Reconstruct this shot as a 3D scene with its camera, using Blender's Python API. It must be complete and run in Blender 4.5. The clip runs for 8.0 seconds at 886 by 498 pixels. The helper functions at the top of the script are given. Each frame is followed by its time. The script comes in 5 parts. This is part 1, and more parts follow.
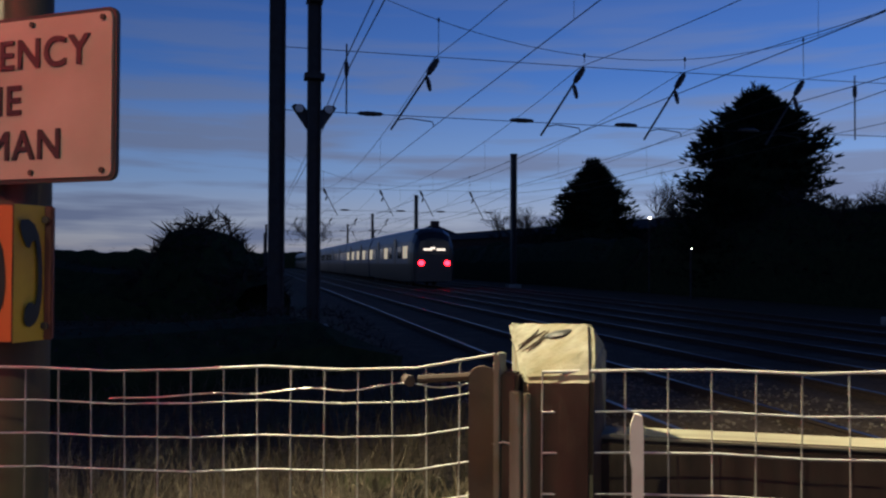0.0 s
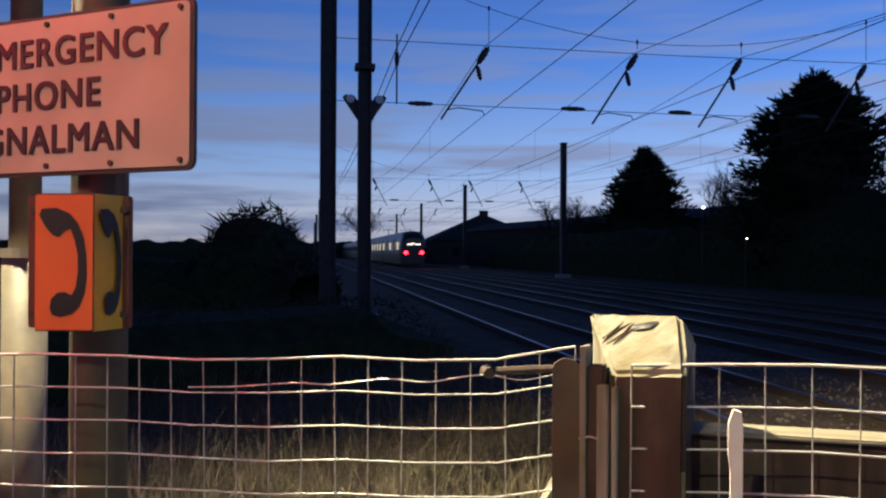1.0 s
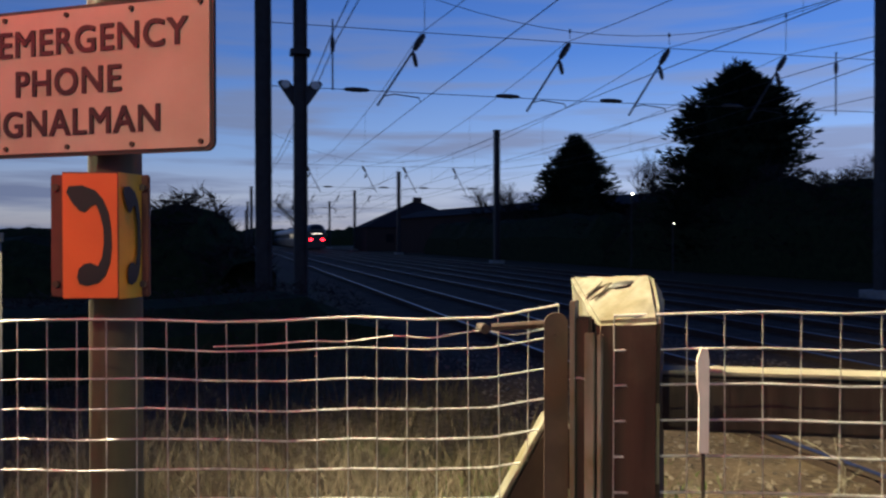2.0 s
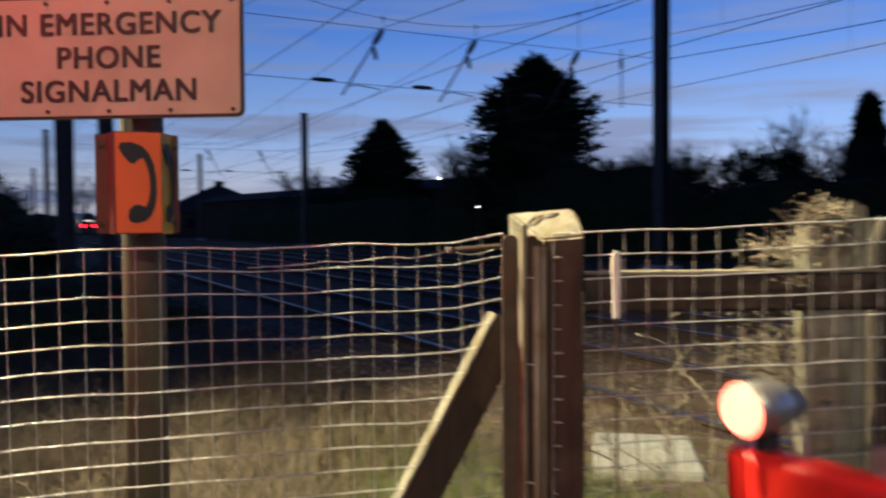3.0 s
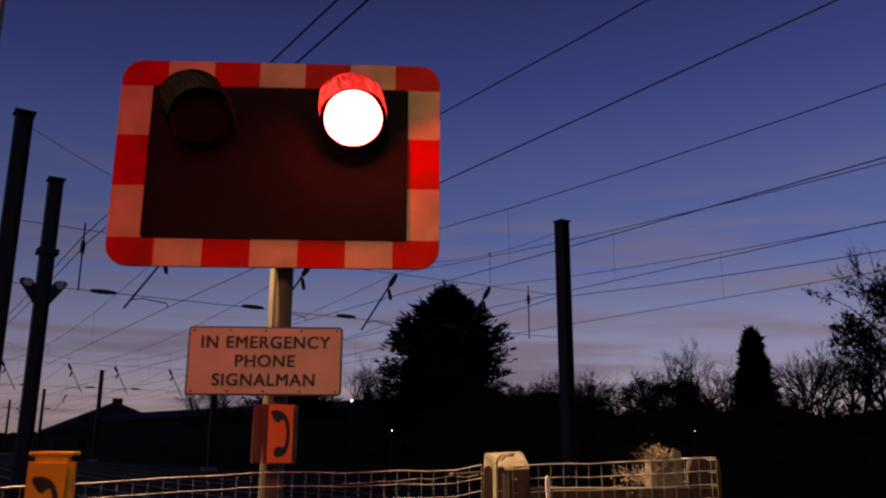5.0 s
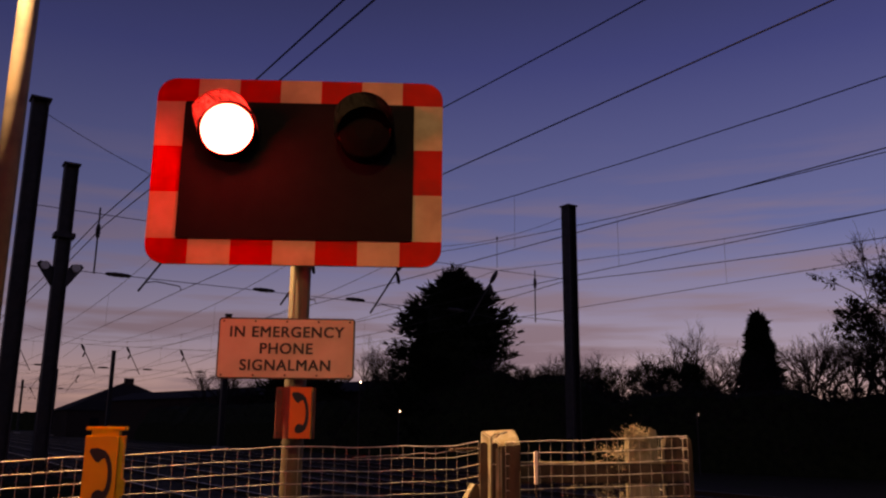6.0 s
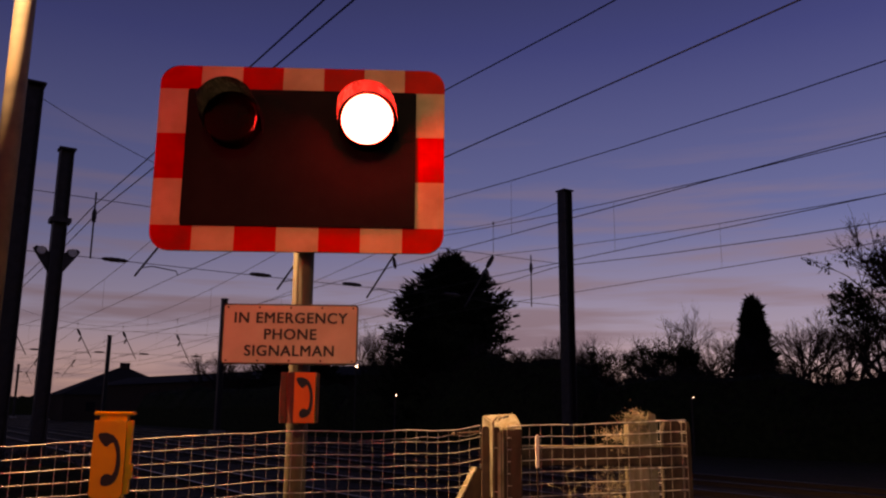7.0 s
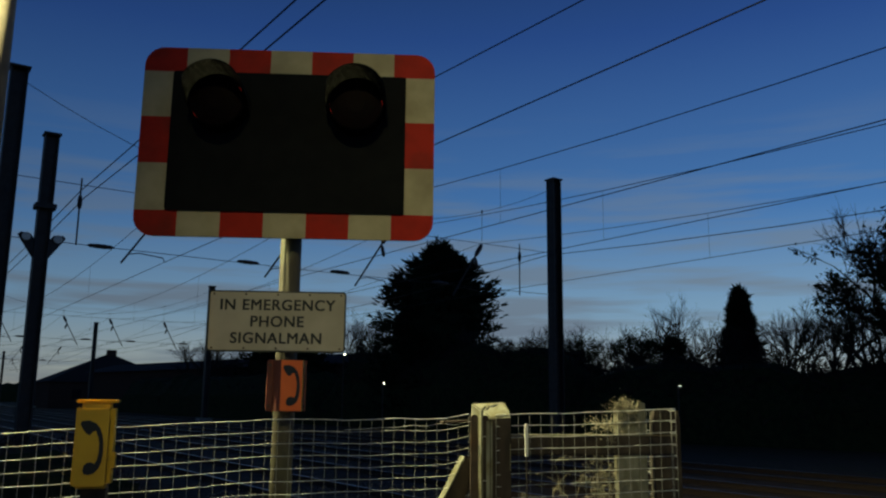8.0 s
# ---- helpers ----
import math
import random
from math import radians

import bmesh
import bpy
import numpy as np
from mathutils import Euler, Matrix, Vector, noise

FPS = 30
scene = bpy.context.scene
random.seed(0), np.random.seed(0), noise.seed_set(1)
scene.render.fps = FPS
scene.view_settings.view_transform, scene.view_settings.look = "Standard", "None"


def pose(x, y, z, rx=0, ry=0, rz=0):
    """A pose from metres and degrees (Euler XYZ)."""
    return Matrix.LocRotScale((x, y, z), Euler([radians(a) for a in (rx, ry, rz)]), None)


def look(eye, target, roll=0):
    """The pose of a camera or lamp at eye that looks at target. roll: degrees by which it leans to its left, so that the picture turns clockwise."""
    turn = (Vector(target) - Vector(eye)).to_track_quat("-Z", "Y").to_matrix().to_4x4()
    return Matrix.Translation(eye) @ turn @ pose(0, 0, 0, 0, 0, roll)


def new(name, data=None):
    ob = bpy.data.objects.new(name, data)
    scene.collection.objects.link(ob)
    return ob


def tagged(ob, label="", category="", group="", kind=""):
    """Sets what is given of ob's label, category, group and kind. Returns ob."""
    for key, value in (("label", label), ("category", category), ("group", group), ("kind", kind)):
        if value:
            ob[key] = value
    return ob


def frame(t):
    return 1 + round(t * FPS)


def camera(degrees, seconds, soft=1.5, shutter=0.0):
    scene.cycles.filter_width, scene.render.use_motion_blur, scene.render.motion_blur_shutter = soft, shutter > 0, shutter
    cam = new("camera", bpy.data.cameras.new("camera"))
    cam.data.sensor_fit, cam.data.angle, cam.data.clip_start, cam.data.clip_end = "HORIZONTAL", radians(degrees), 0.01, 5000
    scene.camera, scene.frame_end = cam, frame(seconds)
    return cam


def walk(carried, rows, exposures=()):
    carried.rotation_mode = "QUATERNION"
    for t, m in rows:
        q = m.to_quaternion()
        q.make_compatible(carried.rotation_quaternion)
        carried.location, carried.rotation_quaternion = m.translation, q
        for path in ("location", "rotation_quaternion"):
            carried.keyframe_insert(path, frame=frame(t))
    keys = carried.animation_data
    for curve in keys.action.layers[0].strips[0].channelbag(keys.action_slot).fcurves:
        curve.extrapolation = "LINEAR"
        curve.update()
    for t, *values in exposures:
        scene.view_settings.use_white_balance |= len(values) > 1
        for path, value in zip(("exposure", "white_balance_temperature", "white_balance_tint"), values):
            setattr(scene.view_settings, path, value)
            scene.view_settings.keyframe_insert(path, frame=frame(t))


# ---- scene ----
cam = camera(57.0, 8.0, 2.2, 0.5)
METRES, EYE, TILT, LEAN, TURN = 2.5, 1.5, 0.0, 0.0, -12.8
ROWS = [
    (0.0, 0.0, 0.0, 0.0, -0.0, 0.99, -0.21),
    (0.5, -0.006, 0.0041, 0.0001, 2.09, 0.73, -0.14),
    (1.0, -0.0156, 0.0074, -0.0001, 3.4, 0.26, -0.27),
    (2.5, -0.1058, -0.115, -0.0238, -6.3, -1.13, -0.24),
    (2.8, -0.1565, -0.1660, -0.0353, -10.50, -1.28, -0.16),
    (3.0, -0.1882, -0.2024, -0.0386, -14.93, -1.77, 0.44),
    (3.2, -0.2122, -0.2394, -0.0383, -19.52, -1.64, -0.61),
    (3.5, -0.2437, -0.2989, -0.0333, -22.08, -0.57, 0.29),
    (3.8, -0.2849, -0.3667, -0.0192, -21.85, 3.87, -0.01),
    (4.0, -0.3172, -0.4161, -0.0139, -21.83, 7.14, 0.16),
    (4.5, -0.3983, -0.544, -0.0176, -21.86, 13.7, 0.28),
    (6.0, -0.4909, -0.7868, -0.0264, -20.84, 12.36, -0.52),
    (6.5, -0.5011, -0.801, -0.0255, -20.97, 11.63, -0.45),
    (7.0, -0.5052, -0.7945, -0.0255, -21.15, 11.27, -0.44),
    (7.5, -0.5046, -0.7839, -0.0251, -21.54, 10.98, -0.54),
    (8.0, -0.5009, -0.7798, -0.025, -22.0, 10.47, -0.57),
]
EXPOSURES = [(0.0, -0.4, 6500, 10), (0.5, -0.1, 6500, 10), (1.0, 0.15, 6600, 11), (2.5, 0.0, 6600, 10), (3.5, 0.0, 6900, 14), (4.0, -0.4, 7000, 18), (4.3, -0.8, 7800, 28), (4.5, -1.0, 8000, 32), (4.7, -1.0, 8500, 38),
             (5.8, -0.8, 15000, 58), (7.53, -0.75, 15000, 58), (7.63, -0.8, 10000, 20), (7.7, -0.8, 7700, -12), (8.0, -0.75, 7700, -12)]
walk(cam, [(t, pose(0, 0, EYE, TILT, LEAN, TURN) @ pose(METRES * x, METRES * y, METRES * z, 90 + pitch, roll, yaw)) for t, x, y, z, yaw, pitch, roll in ROWS], EXPOSURES)

# ---- world and lights ----
world = bpy.data.worlds.new("dusk_sky")
scene.world = world
world.use_nodes = True
wn, wl = world.node_tree.nodes, world.node_tree.links
wn.clear()
w_out, w_bg = wn.new("ShaderNodeOutputWorld"), wn.new("ShaderNodeBackground")
w_co, w_sep, w_ramp = wn.new("ShaderNodeTexCoord"), wn.new("ShaderNodeSeparateXYZ"), wn.new("ShaderNodeValToRGB")
wl.new(w_co.outputs["Generated"], w_sep.inputs[0])
wl.new(w_sep.outputs["Z"], w_ramp.inputs[0])
SKY = [(0.0, (0.36, 0.34, 0.40)), (0.035, (0.43, 0.47, 0.58)), (0.10, (0.24, 0.39, 0.70)), (0.22, (0.076, 0.205, 0.60)), (0.42, (0.026, 0.080, 0.36)), (0.56, (0.012, 0.036, 0.15)), (0.8, (0.005, 0.014, 0.06))]
w_ramp.color_ramp.elements.remove(w_ramp.color_ramp.elements[0])
for i, (p, c) in enumerate(SKY):
    e = w_ramp.color_ramp.elements[0] if i == 0 else w_ramp.color_ramp.elements.new(p)
    e.position, e.color = p, (*c, 1)
# streaks of thin cloud low in the sky
w_map, w_noise, w_cr, w_low, w_mul, w_mix = (wn.new("ShaderNodeMapping"), wn.new("ShaderNodeTexNoise"), wn.new("ShaderNodeValToRGB"),
                                             wn.new("ShaderNodeMapRange"), wn.new("ShaderNodeMath"), wn.new("ShaderNodeMix"))
w_map.inputs["Scale"].default_value = (2.2, 2.2, 26.0)
w_noise.inputs["Scale"].default_value, w_noise.inputs["Detail"].default_value = 1.6, 4.0
w_cr.color_ramp.elements[0].position, w_cr.color_ramp.elements[1].position = 0.46, 0.62
w_low.inputs["From Min"].default_value, w_low.inputs["From Max"].default_value = 0.34, 0.08
w_mul.operation = "MULTIPLY"
w_mix.data_type = "RGBA"
w_mix.inputs["B"].default_value = (0.19, 0.24, 0.40, 1)
wl.new(w_co.outputs["Generated"], w_map.inputs[0])
wl.new(w_map.outputs[0], w_noise.inputs["Vector"])
wl.new(w_noise.outputs["Fac"], w_cr.inputs[0])
wl.new(w_sep.outputs["Z"], w_low.inputs["Value"])
wl.new(w_cr.outputs["Color"], w_mul.inputs[0])
wl.new(w_low.outputs[0], w_mul.inputs[1])
wl.new(w_mul.outputs[0], w_mix.inputs["Factor"])
wl.new(w_ramp.outputs[0], w_mix.inputs["A"])
# the afterglow lies to the east of the line, so the sky pales from one side to the other
w_side = wn.new("ShaderNodeMapRange")
for key, value in (("From Min", -0.35), ("From Max", 0.85), ("To Min", 0.72), ("To Max", 1.42)):
    w_side.inputs[key].default_value = value
wl.new(w_sep.outputs["X"], w_side.inputs["Value"])
wl.new(w_side.outputs[0], w_bg.inputs["Strength"])
wl.new(w_mix.outputs["Result"], w_bg.inputs["Color"])
wl.new(w_bg.outputs[0], w_out.inputs[0])

# unseen lamps: street light by the column, and a fill added over the road
for name, eye, target, watts, size in (("column_lamp_light", (-2.04, 3.02, 5.2), (2.6, 2.2, 0.0), 5400.0, 100), ("road_fill_light", (-3.2, -3.4, 5.6), (1.15, 0.75, 0.9), 720.0, 45)):
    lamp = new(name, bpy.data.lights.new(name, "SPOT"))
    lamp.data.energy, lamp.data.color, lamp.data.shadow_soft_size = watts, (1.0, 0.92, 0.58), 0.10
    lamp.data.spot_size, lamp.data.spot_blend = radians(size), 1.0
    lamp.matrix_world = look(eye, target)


# ---- materials ----
def ramp_mix(nt, a, b, scale, detail=6.0, lo=0.35, hi=0.65, stretch=(1, 1, 1), coords="Object"):
    n, l = nt.nodes, nt.links
    co, mp, no, mr, mx = n.new("ShaderNodeTexCoord"), n.new("ShaderNodeMapping"), n.new("ShaderNodeTexNoise"), n.new("ShaderNodeMapRange"), n.new("ShaderNodeMix")
    mp.inputs["Scale"].default_value = stretch
    no.inputs["Scale"].default_value, no.inputs["Detail"].default_value = scale, detail
    mr.inputs["From Min"].default_value, mr.inputs["From Max"].default_value = lo, hi
    mx.data_type = "RGBA"
    l.new(co.outputs[coords], mp.inputs[0])
    l.new(mp.outputs[0], no.inputs["Vector"])
    l.new(no.outputs["Fac"], mr.inputs["Value"])
    l.new(mr.outputs[0], mx.inputs["Factor"])
    for key, v in (("A", a), ("B", b)):
        if isinstance(v, tuple):
            mx.inputs[key].default_value = (*v, 1)
        else:
            l.new(v, mx.inputs[key])
    return mx.outputs["Result"], no.outputs["Fac"]


def surface(name, base, other=None, scale=8.0, rough=0.7, metal=0.0, dirt=None, dirt_scale=2.0, dirt_lo=0.5, dirt_hi=0.75, bump=0.15, stretch=(1, 1, 1), vary=0.0, spec=0.5):
    """A material of two colours mixed by fine grain, with larger stains of a third."""
    m = bpy.data.materials.new(name)
    m.use_nodes = True
    nt = m.node_tree
    p = nt.nodes["Principled BSDF"]
    other = other or tuple(c * 0.7 for c in base)
    colour, fac = ramp_mix(nt, base, other, scale, stretch=stretch)
    if dirt:
        colour, _ = ramp_mix(nt, colour, dirt, dirt_scale, 4.0, dirt_lo, dirt_hi)
    if vary:
        info, hsv, mr = nt.nodes.new("ShaderNodeObjectInfo"), nt.nodes.new("ShaderNodeHueSaturation"), nt.nodes.new("ShaderNodeMapRange")
        mr.inputs["To Min"].default_value, mr.inputs["To Max"].default_value = 1 - vary, 1 + vary
        nt.links.new(info.outputs["Random"], mr.inputs["Value"])
        nt.links.new(mr.outputs[0], hsv.inputs["Value"])
        nt.links.new(colour, hsv.inputs["Color"])
        colour = hsv.outputs[0]
    nt.links.new(colour, p.inputs["Base Color"])
    p.inputs["Roughness"].default_value, p.inputs["Metallic"].default_value = rough, metal
    p.inputs["Specular IOR Level"].default_value = spec
    if bump:
        b = nt.nodes.new("ShaderNodeBump")
        b.inputs["Strength"].default_value, b.inputs["Distance"].default_value = bump, 0.01
        nt.links.new(fac, b.inputs["Height"])
        nt.links.new(b.outputs[0], p.inputs["Normal"])
    return m


def glow(name, colour, strength):
    m = bpy.data.materials.new(name)
    m.use_nodes = True
    p = m.node_tree.nodes["Principled BSDF"]
    p.inputs["Base Color"].default_value = (*[min(1, c) * 0.6 for c in colour], 1)
    p.inputs["Emission Color"].default_value, p.inputs["Emission Strength"].default_value = (*colour, 1), strength
    return m


M_GROUND = surface("dry_verge_earth", (0.135, 0.10, 0.065), (0.065, 0.05, 0.034), 14, 0.95, dirt=(0.07, 0.08, 0.03), dirt_scale=0.9, bump=0.6, spec=0.08)
M_ASPHALT = surface("asphalt", (0.055, 0.055, 0.055), (0.03, 0.03, 0.032), 60, 0.85, dirt=(0.08, 0.075, 0.065), bump=0.4, spec=0.08)
M_BALLAST = surface("ballast", (0.125, 0.088, 0.062), (0.055, 0.040, 0.029), 22, 0.95, dirt=(0.17, 0.12, 0.08), bump=0.9, spec=0.08)
M_STONE = surface("ballast_stone", (0.21, 0.165, 0.13), (0.11, 0.085, 0.065), 30, 0.9, bump=0.4)
M_CONCRETE = surface("concrete", (0.36, 0.36, 0.33), (0.28, 0.275, 0.25), 18, 0.9, dirt=(0.22, 0.21, 0.16), bump=0.3)
M_SLEEPER = surface("sleeper_concrete", (0.17, 0.135, 0.11), (0.10, 0.08, 0.065), 20, 0.9, bump=0.3, vary=0.2, spec=0.08)
M_RAILHEAD = surface("polished_rail", (0.10, 0.085, 0.075), (0.06, 0.05, 0.045), 9, 0.34, 0.8, bump=0.02)
M_RUST = surface("rusty_rail", (0.06, 0.034, 0.022), (0.035, 0.022, 0.015), 25, 0.85, bump=0.3)
M_MAST = surface("weathered_mast_steel", (0.045, 0.045, 0.048), (0.03, 0.028, 0.028), 6, 0.6, 0.3, dirt=(0.05, 0.035, 0.025), bump=0.1)
M_WIRE = surface("dark_copper_wire", (0.03, 0.03, 0.032), (0.02, 0.02, 0.02), 20, 0.6, 0.4, bump=0)
M_INSUL = surface("brown_insulator", (0.035, 0.025, 0.022), (0.02, 0.015, 0.014), 12, 0.35, bump=0)
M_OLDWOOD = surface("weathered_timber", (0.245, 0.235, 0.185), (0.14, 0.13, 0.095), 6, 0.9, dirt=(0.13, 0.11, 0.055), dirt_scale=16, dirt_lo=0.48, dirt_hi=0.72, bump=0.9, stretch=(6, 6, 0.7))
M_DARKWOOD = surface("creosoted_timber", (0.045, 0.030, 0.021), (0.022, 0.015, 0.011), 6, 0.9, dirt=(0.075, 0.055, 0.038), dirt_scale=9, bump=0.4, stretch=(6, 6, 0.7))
M_LITRAILTOP = surface("weathered_lit_rail_top", (0.27, 0.245, 0.18), (0.17, 0.15, 0.105), 6, 0.9, dirt=(0.14, 0.10, 0.05), dirt_scale=6, bump=0.5, stretch=(0.7, 6, 6))
M_FENCEWIRE = surface("galvanised_fence_wire", (0.66, 0.66, 0.65), (0.46, 0.46, 0.44), 30, 0.42, 0.35, bump=0)
M_ANGLE = surface("rusted_angle_iron", (0.10, 0.07, 0.055), (0.055, 0.04, 0.034), 18, 0.75, 0.3, dirt=(0.14, 0.07, 0.035), dirt_scale=9, bump=0.3)
M_POLE = surface("mossy_grey_pole", (0.085, 0.068, 0.042), (0.055, 0.043, 0.027), 7, 0.75, dirt=(0.11, 0.115, 0.05), dirt_scale=4, bump=0.2, stretch=(3, 3, 0.6))
M_COLUMN = surface("painted_steel_column", (0.20, 0.17, 0.13), (0.14, 0.115, 0.09), 9, 0.55, dirt=(0.25, 0.19, 0.12), dirt_scale=5, bump=0.15)
M_WHITE = surface("white_sign_face", (0.50, 0.43, 0.33), (0.45, 0.38, 0.29), 12, 0.55, dirt=(0.38, 0.32, 0.23), dirt_scale=5, bump=0.03)
M_BLACK = surface("black_paint", (0.018, 0.018, 0.018), (0.012, 0.012, 0.012), 15, 0.5, bump=0.03)
M_VOID = surface("lamp_black", (0.003, 0.003, 0.003), (0.002, 0.002, 0.002), 20, 0.95, bump=0, spec=0.0)
M_MATT = surface("matt_black_backboard", (0.012, 0.012, 0.0115), (0.009, 0.009, 0.009), 15, 0.8, bump=0.05, spec=0.05)
M_SIGNEDGE = surface("dark_sign_edge", (0.04, 0.04, 0.035), (0.025, 0.025, 0.02), 15, 0.6, bump=0.05)
M_REDCHECK = surface("red_reflective_sheet", (0.50, 0.025, 0.015), (0.40, 0.02, 0.012), 14, 0.6, dirt=(0.26, 0.025, 0.016), dirt_scale=6, bump=0.03, spec=0.12)
M_WHITECHECK = surface("white_reflective_sheet", (0.52, 0.43, 0.26), (0.45, 0.37, 0.22), 14, 0.6, dirt=(0.36, 0.29, 0.17), dirt_scale=6, bump=0.03, spec=0.12)
M_ORANGE = surface("orange_phone_plate", (0.80, 0.155, 0.03), (0.72, 0.13, 0.025), 10, 0.5, bump=0.02)
M_YELLOW = surface("yellow_phone_box", (0.72, 0.42, 0.03), (0.62, 0.34, 0.025), 10, 0.45, dirt=(0.45, 0.25, 0.03), dirt_scale=8, bump=0.03)
M_BROWNBOX = surface("brown_mounting_plate", (0.15, 0.036, 0.022), (0.09, 0.025, 0.016), 12, 0.6, bump=0.1)
M_STEEL = surface("dull_steel", (0.45, 0.44, 0.42), (0.33, 0.32, 0.30), 20, 0.4, 0.8, bump=0.05)
M_ARMRED = surface("red_barrier_sheet", (0.55, 0.02, 0.015), (0.48, 0.018, 0.012), 12, 0.35, bump=0.02)
M_ARMWHITE = surface("white_barrier_sheet", (0.78, 0.76, 0.70), (0.70, 0.68, 0.62), 12, 0.35, bump=0.02)
M_SKIRT = surface("cream_painted_bar", (0.80, 0.76, 0.62), (0.68, 0.64, 0.50), 16, 0.5, dirt=(0.40, 0.34, 0.22), dirt_scale=10, bump=0.05)
M_LENSOFF = surface("unlit_red_lens", (0.005, 0.001, 0.001), (0.003, 0.0008, 0.0008), 20, 0.6, bump=0.05, spec=0.05)
M_SIGNAL = glow("lit_red_lens", (1.0, 0.05, 0.045), 230.0)
M_RED_FILL = glow("red_fill_lens", (1.0, 0.05, 0.045), 122.0)
# upright wires catch less light; that is put in as a darker colour
M_DIMSTAY = surface("underlit_fence_wire", (0.44, 0.43, 0.40), (0.24, 0.23, 0.20), 30, 0.6, 0.3, bump=0)
M_HOODLIT = surface("lit_hood_lining", (0.24, 0.23, 0.22), (0.18, 0.175, 0.17), 18, 0.7, bump=0.05, spec=0.2)
M_TIPLAMP = glow("lit_tip_lens", (1.0, 0.12, 0.075), 9.0)
M_TAIL = glow("lit_tail_lamp", (1.0, 0.010, 0.022), 22.0)
M_TRAINSIDE = surface("grey_train_body", (0.17, 0.20, 0.26), (0.13, 0.155, 0.20), 3, 0.4, 0.2, dirt=(0.15, 0.165, 0.20), dirt_scale=1.2, bump=0.0)
M_TRAINDARK = surface("dark_train_end", (0.025, 0.026, 0.03), (0.018, 0.018, 0.02), 4, 0.3, bump=0.0)
M_TRAINROOF = surface("train_roof", (0.12, 0.125, 0.135), (0.08, 0.08, 0.09), 4, 0.6, bump=0.0)
M_TRAINWIN = glow("lit_train_window", (1.0, 0.85, 0.62), 0.55)
M_DISPLAY = glow("lit_destination_display", (1.0, 0.85, 0.7), 2.0)
M_NEEDLE = surface("conifer_foliage", (0.022, 0.032, 0.016), (0.012, 0.02, 0.01), 3, 0.9, bump=0, spec=0.08)
M_BARK = surface("dark_bark", (0.06, 0.05, 0.04), (0.035, 0.03, 0.024), 8, 0.95, bump=0.3)
M_TWIG = surface("bare_twigs", (0.05, 0.042, 0.035), (0.03, 0.026, 0.022), 4, 0.95, bump=0, spec=0.08)
M_LEAF = surface("evergreen_leaves", (0.03, 0.042, 0.018), (0.018, 0.026, 0.012), 4, 0.9, bump=0, spec=0.08)
M_ROUGH = surface("rough_brown_grass", (0.12, 0.095, 0.058), (0.06, 0.048, 0.03), 3, 0.95, bump=0, spec=0.1)
M_STRAW = surface("dead_grass", (0.235, 0.185, 0.13), (0.10, 0.078, 0.055), 3, 0.95, bump=0)
M_GREEN = surface("green_grass", (0.10, 0.14, 0.035), (0.06, 0.09, 0.025), 3, 0.95, bump=0)
M_STEM = surface("dry_stem", (0.28, 0.245, 0.18), (0.15, 0.125, 0.09), 9, 0.9, bump=0)
M_BRICK = surface("dark_brick_wall", (0.075, 0.05, 0.04), (0.05, 0.035, 0.03), 9, 0.9, bump=0.2, spec=0.08)
M_TILE = surface("dark_roof_tiles", (0.05, 0.043, 0.042), (0.03, 0.027, 0.027), 7, 0.9, bump=0.2, spec=0.08)
M_PANE = surface("dark_window_pane", (0.02, 0.022, 0.026), (0.015, 0.016, 0.02), 3, 0.08, bump=0)
M_FARLIGHT = glow("far_house_light", (1.0, 0.93, 0.8), 25.0)
M_WHITEPAINT = surface("white_painted_timber", (0.72, 0.70, 0.64), (0.60, 0.57, 0.50), 16, 0.6, bump=0.1)


# ---- mesh helpers ----
def part(name, bm, material, parent=None, label="", smooth=False):
    me = bpy.data.meshes.new(name)
    bm.to_mesh(me)
    bm.free()
    for m in (material if isinstance(material, (list, tuple)) else [material]):
        me.materials.append(m)
    if smooth:
        for f in me.polygons:
            f.use_smooth = True
    ob = new(name, me)
    if parent:
        ob.parent = parent
    if label:
        ob["label"] = label
    return ob


def thing(name, m, label, category, group="", kind=""):
    ob = new(name)
    ob.matrix_world = m
    ob.empty_display_size = 0.1
    return tagged(ob, label, category, group, kind)


def bm_new():
    return bmesh.new()


def box(bm, c, s, rz=0.0, bevel=0.0, mat=0, m=None):
    r = bmesh.ops.create_cube(bm, size=1.0, matrix=(m or Matrix()) @ pose(*c, 0, 0, rz) @ Matrix.Diagonal((*s, 1)))
    fs = {f for v in r["verts"] for f in v.link_faces}
    for f in fs:
        f.material_index = mat
    if bevel:
        es = {e for v in r["verts"] for e in v.link_edges}
        g = bmesh.ops.bevel(bm, geom=list(es), offset=bevel, segments=2, affect="EDGES")
        for f in g["faces"]:
            f.material_index = mat
    return bm


